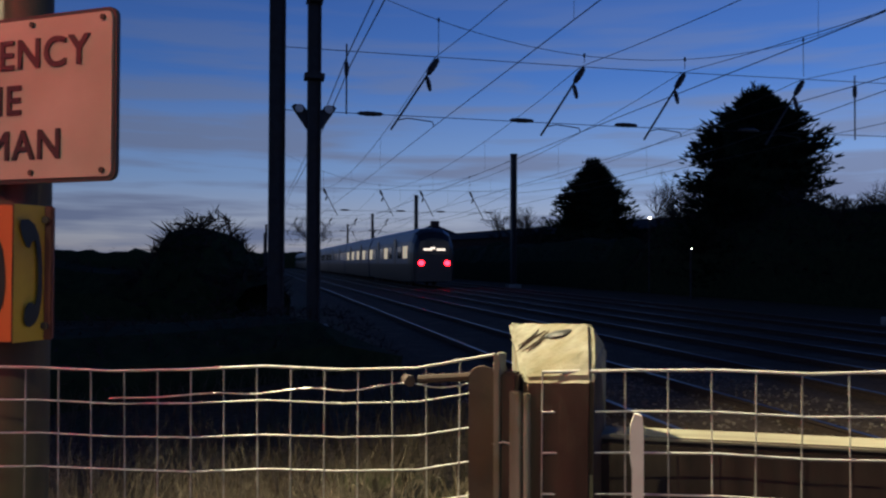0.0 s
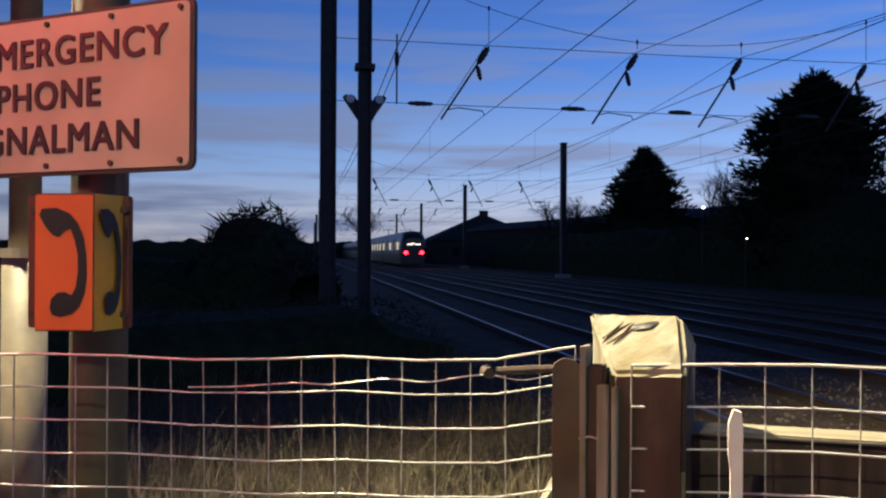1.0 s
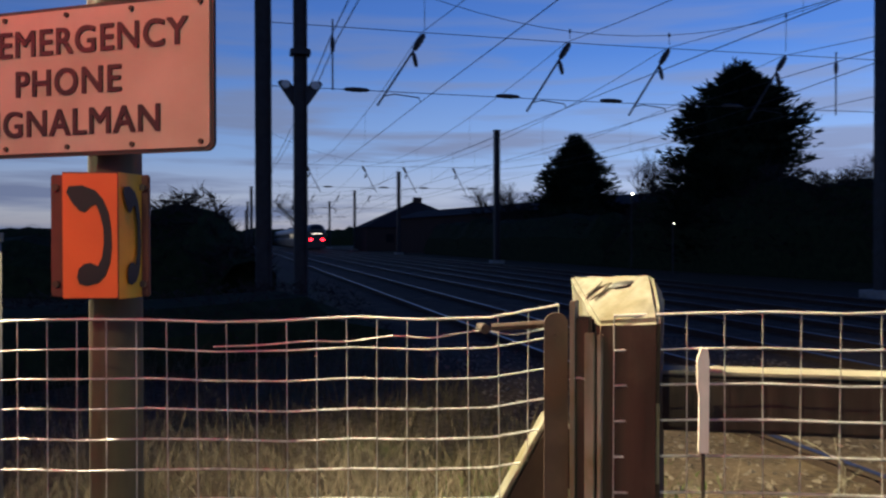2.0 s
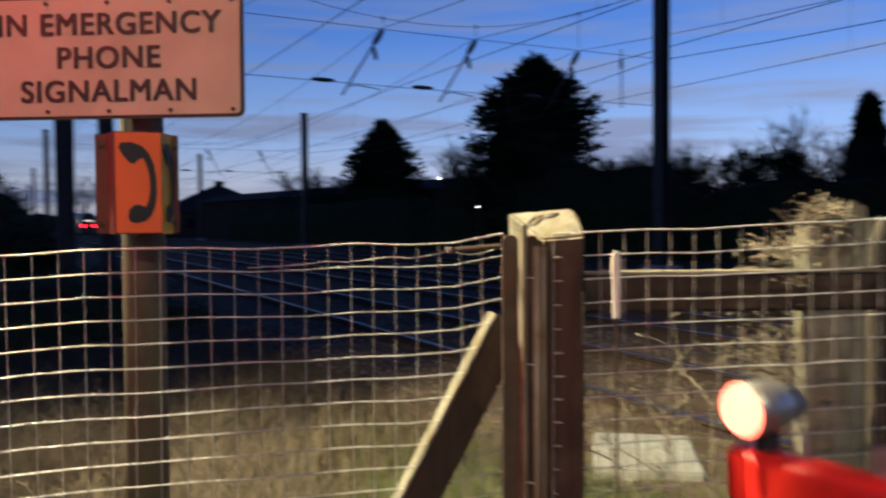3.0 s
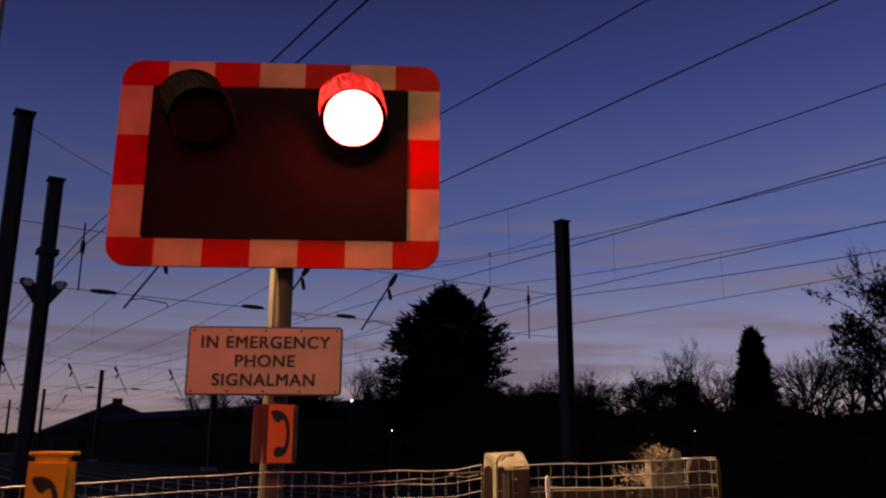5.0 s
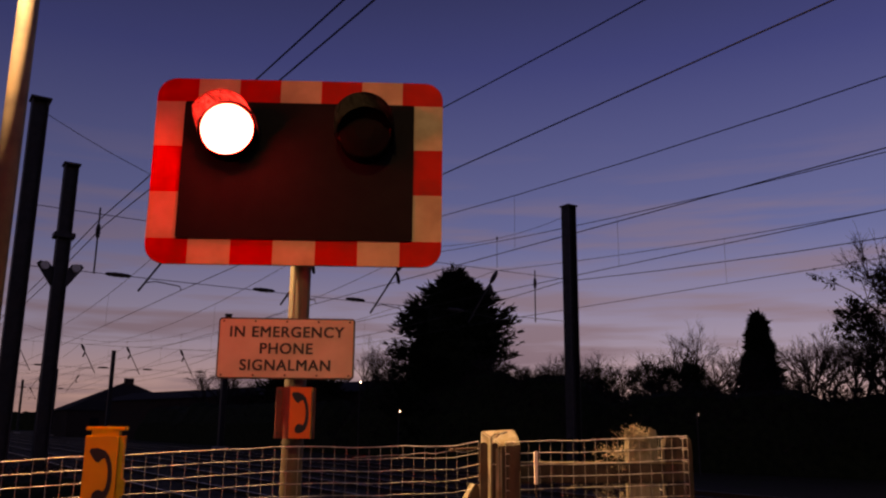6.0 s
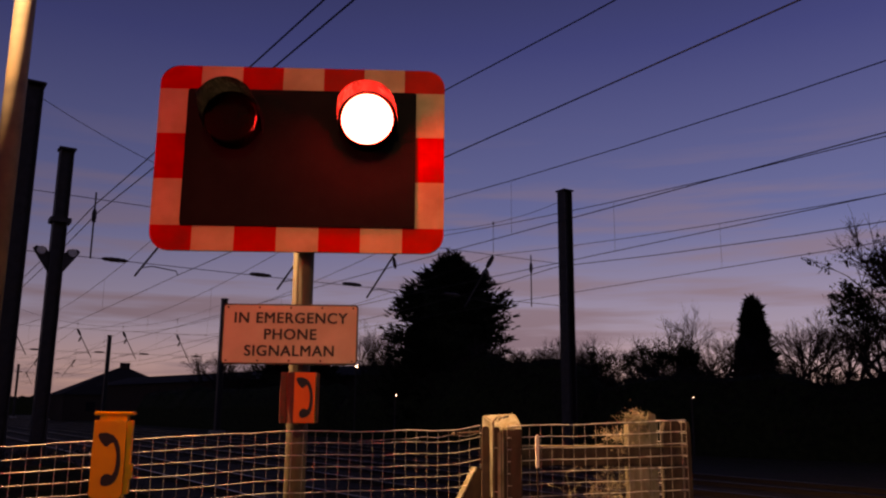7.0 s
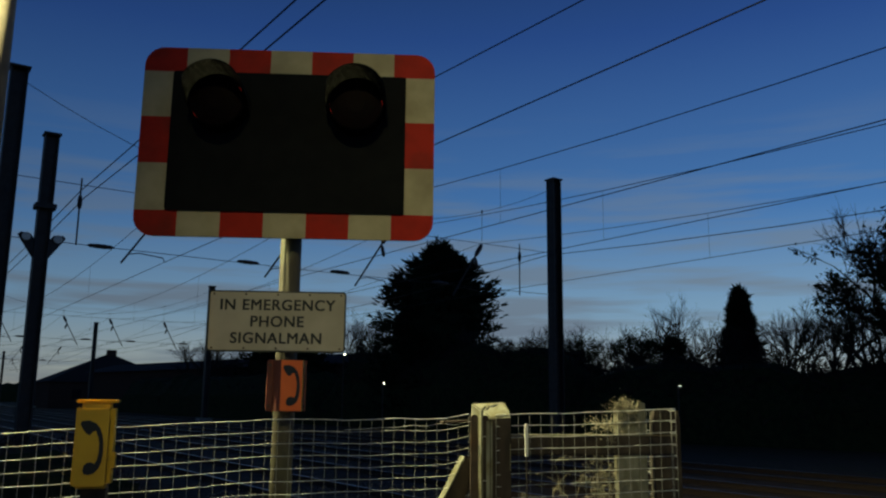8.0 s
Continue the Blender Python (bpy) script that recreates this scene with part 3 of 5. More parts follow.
def wigwag(at, turn, lit, name="road_traffic_light"):
    """Twin red lamps on a chequered backboard. Returns the thing and its two lamp carriers."""
    t = thing(name, pose(at[0], at[1], 0, 0, 0, turn), "twin red crossing lights on a black board with chequered border", "traffic light")
    W, H, zc = 1.145, 0.762, 2.422
    face = Matrix.Translation((-0.017, -0.095, zc)) @ UPRIGHT
    bm = bm_new()
    prism(bm, rounded(W, H, 0.075), -0.012, 0.0, 0, face)
    board = part("backboard", bm, M_SIGNEDGE, t)
    bm = bm_new()
    prism(bm, rounded(W - 0.23, H - 0.20, 0.012), 0.0, 0.012, 0, face)
    part("black_panel", bm, M_MATT, board, "matt black inner panel")
    # chequers of the border
    nx, nz, bw, bh = 7, 5, 0.115, 0.10
    sx, sz = W / nx, H / nz
    for i in range(nx):
        for top in (0, 1):
            red = i % 2 == 0
            x0, x1 = -W / 2 + i * sx, -W / 2 + (i + 1) * sx
            z0, z1 = (H / 2 - bh, H / 2) if top else (-H / 2, -H / 2 + bh)
            bm = bm_new()
            if i in (0, nx - 1):
                r, n = 0.075, 6
                cx = x0 + r if i == 0 else x1 - r
                cz = z1 - r if top else z0 + r
                arc = [(cx + (-1 if i == 0 else 1) * r * math.cos(radians(90 * k / n)), cz + (1 if top else -1) * r * math.sin(radians(90 * k / n))) for k in range(n + 1)]
                ox, oz = (x0, x1)[i == 0], (z1, z0)[top == 1]
                far = [(ox, z1 if top else z0), (ox, oz), (x0 if i == 0 else x1, oz)]
                prism(bm, arc + far, 0.001, 0.004, 0, face)
            else:
                prism(bm, [(x0, z0), (x1, z0), (x1, z1), (x0, z1)], 0.001, 0.004, 0, face)
            part("chequer", bm, M_REDCHECK if red else M_WHITECHECK, board)
    for j in range(3):
        z1 = H / 2 - bh - j * (H - 2 * bh) / 3
        z0 = z1 - (H - 2 * bh) / 3
        for s in (-1, 1):
            a, b = sorted((s * W / 2, s * (W / 2 - bw)))
            bm = bm_new()
            prism(bm, [(a, z0), (b, z0), (b, z1), (a, z1)], 0.001, 0.004, 0, face)
            part("chequer", bm, M_WHITECHECK if j % 2 == 0 else M_REDCHECK, board)
    bm = bm_new()
    tube(bm, [(0, 0, -0.15), (0, 0, 2.80)], 0.041, 20)
    part("pole", bm, M_POLE, t, smooth=True)
    bm = bm_new()
    tube(bm, [(0, 0, 2.80), (0, 0, 2.815), (0, 0, 2.825)], [0.055, 0.05, 0.026], 16)
    part("pole_cap", bm, M_STEEL, t)
    lenses = []
    for s in (-1, 1):
        c = Vector((s * 0.266 - 0.017, -0.11, zc + 0.135))
        bm = bm_new()
        tube(bm, [c + Vector((0, 0.13, 0)), c + Vector((0, 0.02, 0)), c + Vector((0, 0.015, 0))], [0.09, 0.12, 0.115], 24)
        part("lamp_housing", bm, M_BLACK, t)
        # barrel that the lamp turns in
        bm = bm_new()
        rings = [[bm.verts.new(c + Vector((r * math.cos(2 * math.pi * k / 32), y, r * math.sin(2 * math.pi * k / 32)))) for k in range(32)] for r, y in ((0.1012, 0.012), (0.1012, -0.076), (0.106, -0.076), (0.106, 0.012))]
        for u, v in zip(rings, rings[1:]):
            for k in range(32):
                bm.faces.new((u[k], u[(k + 1) % 32], v[(k + 1) % 32], v[k]))
        part("lamp_barrel", bm, M_VOID, t)
        # long hood over the lens
        bm = bm_new()
        rows = []
        for d, k in ((0.0, 1.0), (0.07, 1.0), (0.14, 0.99), (0.20, 0.97)):
            reach = 215 - d * 400
            rows.append([bm.verts.new(c + Vector((0.118 * k * math.cos(a), -d, 0.118 * k * math.sin(a)))) for a in [radians(90 - reach / 2 + reach * i / 16) for i in range(17)]])
        for u, v in zip(rows, rows[1:]):
            for i in range(16):
                bm.faces.new((u[i], u[i + 1], v[i + 1], v[i]))
        bmesh.ops.solidify(bm, geom=bm.faces[:], thickness=0.004)
        bmesh.ops.recalc_face_normals(bm, faces=bm.faces[:])
        # inner faces get a pale colour, standing in for the lamp's glare
        for f in bm.faces:
            q = f.calc_center_median() - c
            f.material_index = 1 if f.normal.x * q.x + f.normal.z * q.z < 0 else 0
        part("hood", bm, [M_MATT, M_HOODLIT], t, "dark sun hood", smooth=True)
        # the lamp: a lit glass dome, dark glass on its back
        bm = bm_new()
        rows = [(0.1005, -0.006, 2), (0.1005, 0.004, 2), (0.097, 0.024, 0), (0.084, 0.046, 0), (0.055, 0.064, 0), (0.02, 0.072, 0)]
        rings = [[bm.verts.new((r * math.cos(2 * math.pi * k / 32), -y, r * math.sin(2 * math.pi * k / 32))) for k in range(32)] for r, y, _ in rows]
        for (u, v), (_, _, mi) in zip(zip(rings, rings[1:]), rows[1:]):
            for k in range(32):
                bm.faces.new((u[k], v[k], v[(k + 1) % 32], u[(k + 1) % 32])).material_index = mi
        bm.faces.new(rings[-1]).material_index = 0
        back = [rings[0]] + [[bm.verts.new((r * math.cos(2 * math.pi * k / 32), y, r * math.sin(2 * math.pi * k / 32))) for k in range(32)] for r, y in ((0.07, 0.013), (0.035, 0.018))]
        for u, v in zip(back, back[1:]):
            for k in range(32):
                bm.faces.new((u[k], u[(k + 1) % 32], v[(k + 1) % 32], v[k])).material_index = 1
        bm.faces.new(back[-1][::-1]).material_index = 1
        bmesh.ops.recalc_face_normals(bm, faces=bm.faces[:])
        lens = part("lens", bm, [lit, M_LENSOFF, M_VOID], t, "round red signal lens")
        lens.location = c + Vector((0, -0.072, 0))
        lenses.append(lens)
    return t, lenses


signal, signal_lenses = wigwag(SIGN_AT, SIGN_TURN, M_SIGNAL)
# unseen unit added beside the road, to throw red light on the notice
red_fill_signal, red_fill_lenses = wigwag((-2.5, 0.62), 105.0, M_RED_FILL)


def screw(parent, x, z, face, r=0.006):
    bm = bm_new()
    prism(bm, [(x + r * math.cos(radians(a)), z + r * math.sin(radians(a))) for a in range(0, 360, 45)], 0.0, 0.004, 0, face)
    part("screw", bm, M_ANGLE, parent)


# the enamel notice on the same pole
SW, SH, SZ = 0.520, 0.232, 1.724
notice = thing("emergency_notice", pose(SIGN_AT[0], SIGN_AT[1], SZ, 0, 0, SIGN_TURN) @ pose(-0.032, 0, 0), "white enamel notice with black capitals on the signal pole", "sign")
face = Matrix.Translation((0, -0.066, 0)) @ UPRIGHT
bm = bm_new()
prism(bm, rounded(SW, SH, 0.014), -0.006, 0.0, 0, face)
part("border", bm, M_SIGNEDGE, notice)
bm = bm_new()
prism(bm, rounded(SW - 0.012, SH - 0.012, 0.009), 0.0, 0.0025, 0, face)
plate = part("plate", bm, M_WHITE, notice)
for k, (line, dz) in enumerate((("IN EMERGENCY", 0.060), ("PHONE", -0.003), ("SIGNALMAN", -0.066))):
    lettering("letter", line, 0.0575, face @ Matrix.Translation((0.0, dz, 0.0035)), plate, M_BLACK)
for x in (-0.24, -0.12, 0.0, 0.12, 0.24):
    for z in (-0.102, 0.102):
        screw(plate, x, z, face @ Matrix.Translation((0, 0, 0.002)), 0.004)
bm = bm_new()
for z in (-0.06, 0.06):
    box(bm, (0.032, -0.05, z), (0.13, 0.03, 0.025))
part("bracket", bm, M_STEEL, notice)

# the three-sided phone marker under it
marker = thing("phone_marker", pose(SIGN_AT[0], SIGN_AT[1], 1.484, 0, 0, -11.0) @ pose(-0.006, 0, 0), "orange three-sided telephone marker with black handsets on the pole", "sign")
bm = bm_new()
h2 = 0.095
prism(bm, [(-0.036, -0.105), (0.046, -0.105), (0.064, -0.052), (-0.054, -0.052)], -h2, h2)
# right side yellow; the shade on the left side is painted as brown
bm.normal_update()
for f in bm.faces:
    f.material_index = 0 if f.normal.x > 0.5 else 1
part("body", bm, [M_YELLOW, M_BROWNBOX], marker, "yellow three-sided body, its unlit left side coloured brown")
bm = bm_new()
prism(bm, rounded(0.080, 2 * h2 - 0.004, 0.003), 0.0, 0.002, 0, Matrix.Translation((0.005, -0.1055, 0)) @ UPRIGHT)
fp = part("front_plate", bm, M_ORANGE, marker, "orange front plate")
bm = bm_new()
prism(bm, handset_outline(0.150), 0.002, 0.003, 0, Matrix.Translation((0.006, -0.1057, 0)) @ UPRIGHT)
part("handset_symbol", bm, M_BLACK, fp)
side = Matrix.Translation((0.0565, -0.0785, 0)) @ Matrix.Rotation(radians(71), 4, "Z") @ UPRIGHT
bm = bm_new()
prism(bm, [(x * 0.62, z) for x, z in handset_outline(0.150)], 0.0015, 0.003, 0, side)
part("handset_symbol", bm, M_BLACK, marker)
bm = bm_new()
box(bm, (0.0, -0.048, 0), (0.150, 0.010, 2 * h2), bevel=0.002)
bp = part("back_plate", bm, M_BROWNBOX, marker, "red-brown mounting plate")
for x in (-0.066, 0.066):
    for z in (-0.075, 0.075):
        bm = bm_new()
        tube(bm, [(x, -0.053, z), (x, -0.058, z)], 0.0055, 8)
        part("bolt", bm, M_ANGLE, bp)

# the telephone cabinet on its own post
cab_t = thing("telephone_cabinet", pose(-1.04, 1.195, 0, 0, 0, -22.0), "yellow plastic telephone cabinet with black handset, on a dark post", "telephone box")
bm = bm_new()
box(bm, (0, 0.06, 0.52), (0.075, 0.075, 1.35), bevel=0.006)
part("post", bm, M_DARKWOOD, cab_t)
bm = bm_new()
box(bm, (0, -0.005, 1.285), (0.116, 0.075, 0.262), bevel=0.016)
cb = part("casing", bm, M_YELLOW, cab_t)
bm = bm_new()
prism(bm, rounded(0.098, 0.235, 0.012), 0, 0.008, 0, Matrix.Translation((-0.004, -0.042, 1.28)) @ UPRIGHT)
part("door", bm, M_YELLOW, cb)
bm = bm_new()
prism(bm, handset_outline(0.165), 0.0085, 0.010, 0, Matrix.Translation((0.0, -0.042, 1.28)) @ UPRIGHT)
part("handset_symbol", bm, M_BLACK, cb)
bm = bm_new()
box(bm, (0, 0.006, 1.422), (0.124, 0.084, 0.012), bevel=0.005)
part("lid", bm, M_YELLOW, cb)
bm = bm_new()
box(bm, (0.061, -0.01, 1.24), (0.012, 0.03, 0.05), bevel=0.003)
part("latch", bm, M_YELLOW, cb)

# a painted steel column with a thicker foot
col = thing("lamp_column", pose(-1.224, 3.752, -0.15), "cream painted steel column with a thicker foot and collar", "lamp post")
bm = bm_new()
tube(bm, [(0, 0, 0), (0, 0, 1.62)], 0.09, 20)
part("foot", bm, M_COLUMN, col, smooth=True)
bm = bm_new()
tube(bm, [(0, 0, 1.62), (0, 0, 1.66)], 0.098, 20)
part("collar", bm, M_COLUMN, col)
bm = bm_new()
tube(bm, [(0, 0, 1.66), (0, 0, 7.5)], [0.064, 0.058], 20)
part("shaft", bm, M_COLUMN, col, smooth=True)

# ---- the fence ----
FL = (Vector((0.295, 1.002, 0)), Vector((-3.6, 2.034, 0)))
FR = (Vector((0.30, 0.835, 0)), Vector((0.945, 0.525, 0)))


def fence_top(x):
    return 1.362 + 0.022 * math.exp(-((x - 0.30) / 0.10) ** 2) - 0.055 * max(0.0, -0.45 - x)


def mesh_panel(name, a, b, top, pitch=0.0435, seed=1, r=0.0012):
    rng = random.Random(seed)
    L = (b - a).length
    d = (b - a).normalized()
    nrm = Vector((-d.y, d.x, 0))
    wob = lambda s, z: nrm * (0.010 * noise.noise((s * 3.1, z * 2.3, seed)) + 0.004 * noise.noise((s * 11, z * 9, seed))) + Vector((0, 0, 0.007 * noise.noise((s * 5.2, z * 4, seed + 7))))
    t = thing(name, Matrix(), "sagging galvanised square wire mesh stretched between the fence posts", "wire fence", "wire mesh panels")
    bm = bm_new()
    n = int(L / 0.1) + 1
    for k in range(31):
        z = -k * pitch
        zs = [(a + d * (L * i / n)) for i in range(n + 1)]
        tube(bm, [Vector((p.x, p.y, top(p.x) + z)) + wob(i * L / n, z) for i, p in enumerate(zs)], r * (1.5 if k == 0 else 1.05), 4, False)
    part("line_wiring", bm, M_FENCEWIRE, t, smooth=True)["kind"] = "stuff"
    bm = bm_new()
    m = int(L / pitch)
    for i in range(m + 1):
        p = a + d * (i * pitch)
        lean = rng.uniform(-0.006, 0.006)
        tube(bm, [Vector((p.x, p.y, top(p.x) - 1.3 * j / 6)) + d * lean * j / 3 + wob(i * pitch, -1.3 * j / 6) for j in range(7)], r * 0.85, 4, False)
    part("stay_wiring", bm, M_DIMSTAY, t, smooth=True)["kind"] = "stuff"
    return t


mesh_panel("wire_mesh_panel", FL[0], FL[1], fence_top, seed=2)
mesh_panel("wire_mesh_panel", FR[0], FR[1], lambda x: 1.383 + 0.042 * max(0.0, x - 0.30), seed=3)
mesh_panel("wire_mesh_panel", FR[1], Vector((1.22, 1.0, 0)), lambda x: 1.405, seed=5)

# a loose twist of wire on the top strand near the post
tw = thing("wire_twist", Matrix(), "loose strands of wire twisted along the top of the mesh", "wire")
for k in range(1):
    bm = bm_new()
    pts = []
    for i in range(40):
        f = i / 39
        p = FL[0].lerp(FL[0] + (FL[1] - FL[0]).normalized() * 0.5, f)
        a = f * 26 + k * 3.1
        pts.append((p.x + 0.004 * math.cos(a), p.y - 0.008 + 0.004 * math.sin(a), 1.350 - 0.026 * f + 0.005 * math.cos(a) * (1 - f)))
    tube(bm, pts, 0.0010, 4)
    part("strand", bm, M_FENCEWIRE, tw)


def sleeper_post(name, at, size, h, turn, mat, label, chip=0.02, seed=1):
    """A stout sawn post with a worn top and a few long cracks."""
    rng = random.Random(seed)
    t = thing(name, pose(at[0], at[1], -0.2, 0, 0, turn), label, "fence post", "fence posts")
    bm = bm_new()
    nx, nz = 6, 26
    w, d = size
    def side(z):
        k = max(0.0, (z - (h + 0.2 - 0.05)) / 0.05)
        return 1 - 0.14 * k * k
    per = []
    for i in range(nx):
        per.append((-w / 2 + w * i / nx, -d / 2))
    for i in range(nx):
        per.append((w / 2, -d / 2 + d * i / nx))
    for i in range(nx):
        per.append((w / 2 - w * i / nx, d / 2))
    for i in range(nx):
        per.append((-w / 2, d / 2 - d * i / nx))
    rings = []
    zs = [(h + 0.2 - 0.06) * j / nz for j in range(nz)] + [h + 0.2 - 0.05, h + 0.2 - 0.03, h + 0.2 - 0.012, h + 0.2]
    for z in zs:
        rings.append([bm.verts.new((x * side(z) + 0.004 * noise.noise((x * 20, y * 20, z * 2 + seed)), y * side(z) + 0.004 * noise.noise((x * 20 + 9, y * 20, z * 2 + seed)), z + (chip * noise.noise((x * 14, y * 14, seed)) if z > h + 0.15 else 0))) for x, y in per])
    for u, v in zip(rings, rings[1:]):
        for k in range(len(per)):
            bm.faces.new((u[k], u[(k + 1) % len(per)], v[(k + 1) % len(per)], v[k]))
    c = bm.verts.new((0, 0, h + 0.2 + 0.006))
    for k in range(len(per)):
        bm.faces.new((rings[-1][k], rings[-1][(k + 1) % len(per)], c))
    part("timber", bm, mat, t)
    return t


strain = thing("wire_strainer", Matrix(), "rusty ratchet strainer on the top wire beside the post", "wire strainer")
bm = bm_new()
tube(bm, [(0.20, 1.022, 1.352), (0.285, 0.995, 1.358)], 0.0055, 8)
part("rod", bm, M_ANGLE, strain, "orange-brown rusty rod")
bm = bm_new()
tube(bm, [(0.188, 1.012, 1.351), (0.188, 1.036, 1.351)], 0.007, 12)
part("drum", bm, M_ANGLE, strain)

# the straining post: an uneven old timber whose top is weathered to a slope
main = thing("straining_post", Matrix(), "stout weathered timber straining post with a sloping hollowed top", "fence post", "fence posts")
foot = [(0.284, 0.852, 1.374), (0.342, 0.797, 1.381), (0.398, 0.885, 1.405), (0.330, 1.035, 1.400)]
ridge = [(0.318, 1.017, 1.425), (0.377, 0.884, 1.433)]
bm = bm_new()
lo = [bm.verts.new((x, y, -0.2)) for x, y, _ in foot]
hi = [bm.verts.new(v) for v in foot]
tl, tr = [bm.verts.new(v) for v in ridge]
for k in range(4):
    bm.faces.new((lo[k], lo[(k + 1) % 4], hi[(k + 1) % 4], hi[k]))
for f in ((hi[0], hi[1], tr, tl), (hi[1], hi[2], tr), (hi[2], hi[3], tl, tr), (hi[3], hi[0], tl), (lo[3], lo[2], lo[1], lo[0])):
    bm.faces.new(f)
bmesh.ops.bevel(bm, geom=bm.edges[:], offset=0.005, segments=2, affect="EDGES")
bmesh.ops.triangulate(bm, faces=[f for f in bm.faces if len(f.verts) > 4])
for _ in range(4):
    bmesh.ops.subdivide_edges(bm, edges=[e for e in bm.edges if e.calc_length() > 0.03], cuts=1)
bmesh.ops.triangulate(bm, faces=[f for f in bm.faces if len(f.verts) > 4])
for v in bm.verts:
    g = 0.0035 if v.co.z < 1.36 else 0.0022
    v.co += g * Vector((noise.noise(v.co * Vector((30, 30, 4))), noise.noise(v.co * Vector((30, 30, 4)) + Vector((5, 0, 0))), noise.noise(v.co * Vector((45, 45, 45)))))
bmesh.ops.recalc_face_normals(bm, faces=bm.faces[:])
# weathered pale top; the lamplit left side is coloured pale as well
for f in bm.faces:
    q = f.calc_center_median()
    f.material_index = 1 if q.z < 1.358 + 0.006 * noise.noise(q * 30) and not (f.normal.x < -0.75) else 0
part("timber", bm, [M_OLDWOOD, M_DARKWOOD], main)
# two pale slats up its corner
for k, wide in ((-0.08, 0.013), (0.08, 0.0055)):
    bm = bm_new()
    box(bm, (0.284 + 0.058 * k - 0.003, 0.852 - 0.055 * k - 0.003, 0.58 - 0.01 * k), (wide, 0.009, 1.56), rz=-43.5, bevel=0.0012)
    part("slat", bm, M_OLDWOOD, main, "narrow pale slat")
# rotten hollow and splits in the slope of the top
lie = Vector((-0.4874, -0.1646, 0.8575)).to_track_quat("Z", "Y").to_matrix().to_4x4()
bm = bm_new()
bmesh.ops.create_icosphere(bm, subdivisions=3, radius=0.02, matrix=Matrix.Translation((0.3433, 0.9029, 1.4175)) @ lie @ Matrix.Rotation(radians(25), 4, "Z") @ Matrix.Diagonal((0.95, 0.42, 0.13, 1)))
for v in bm.verts:
    v.co += 0.007 * Vector((noise.noise(v.co * 70), noise.noise(v.co * 70 + Vector((3, 0, 0))), 0))
part("rot_hollow", bm, M_BLACK, main, "dark rotten hollow")
for k in range(6):
    bm = bm_new()
    at = Matrix.Translation((0.3220, 0.9181, 1.4083)) @ lie
    tube(bm, [at @ Vector((0.006 * k - 0.018 + 0.004 * math.sin(2.0 * k + j), 0.012 * j - 0.02 + 0.005 * math.cos(3 * k), 0.001)) for j in range(4)], [0.0005, 0.0013, 0.0011, 0.0005], 5)
    part("split", bm, M_DARKWOOD, main, "dark split in the grain")

t = thing("angle_iron_post", pose(0.254, 0.912, -0.2, 0, 0, -16), "rusted steel angle post with rounded top, bolted beside the timber post", "fence post", "fence posts")
bm = bm_new()
prism(bm, rounded(0.031, 1.57, 0.0145), 0, 0.006, 0, Matrix.Translation((0, 0, 0.797)) @ UPRIGHT)
part("flange", bm, M_ANGLE, t)
bm = bm_new()
box(bm, (0.0125, 0.022, 0.78), (0.006, 0.04, 1.55))
part("web", bm, M_ANGLE, t)
bm = bm_new()
tube(bm, [(0, -0.004, 1.55), (0, -0.009, 1.55)], 0.004, 8)
part("bolt", bm, M_ANGLE, t)
t = thing("fence_stake", pose(0.276, 0.868, -0.2, 0, 0, -38), "dark timber stake wired to the post, its lit face coloured pale", "fence post", "fence posts")
bm = bm_new()
box(bm, (0, 0, 0.79), (0.020, 0.020, 1.58), bevel=0.003)
part("timber", bm, M_DARKWOOD, t)
# light on the stake's left face is put in as a pale strip
bm = bm_new()
box(bm, (-0.0135, -0.002, 0.80), (0.007, 0.022, 1.60), bevel=0.001)
part("pale_edge", bm, M_OLDWOOD, t, "pale strip along the stake's edge")
bm = bm_new()
box(bm, (0.0125, -0.004, 0.78), (0.005, 0.016, 1.55), bevel=0.001)
part("pale_edge", bm, M_OLDWOOD, t, "pale strip along the stake's edge")
for z in (1.12, 1.34, 1.50):
    bm = bm_new()
    tube(bm, [(-0.018, -0.010, z), (-0.005, -0.0125, z + 0.004), (0.016, -0.011, z)], 0.0012, 4)
    part("tie_wire", bm, M_FENCEWIRE, t)

# brace down along the mesh
dl = (FL[1] - FL[0]).normalized()
a, b = Vector((0.315, 1.012, 1.205)), Vector((0.315, 1.035, 0)) + dl * 0.74 + Vector((0, 0, -0.16))
brace = thing("fence_brace", Matrix(), "timber brace leaning from the straining post to the ground", "fence brace")
bm = bm_new()
d = (b - a).normalized()
up = dl.cross(Vector((0, 0, 1))).normalized()
q = Matrix((d, up, d.cross(up))).transposed().to_4x4()
box(bm, (0, 0, 0), ((b - a).length, 0.05, 0.075), bevel=0.005, m=Matrix.Translation((a + b) / 2) @ q)
part("timber", bm, M_DARKWOOD, brace)
# the brace's lit upper edge is painted as a pale strip
bm = bm_new()
edge = d.cross(up) if d.cross(up).z > 0 else up.cross(d)
box(bm, (0, 0, 0), ((b - a).length, 0.052, 0.006), bevel=0.002, m=Matrix.Translation((a + b) / 2 + edge * 0.038) @ q)
part("top_edge", bm, M_OLDWOOD, brace, "upper edge coloured pale as if lamplit")

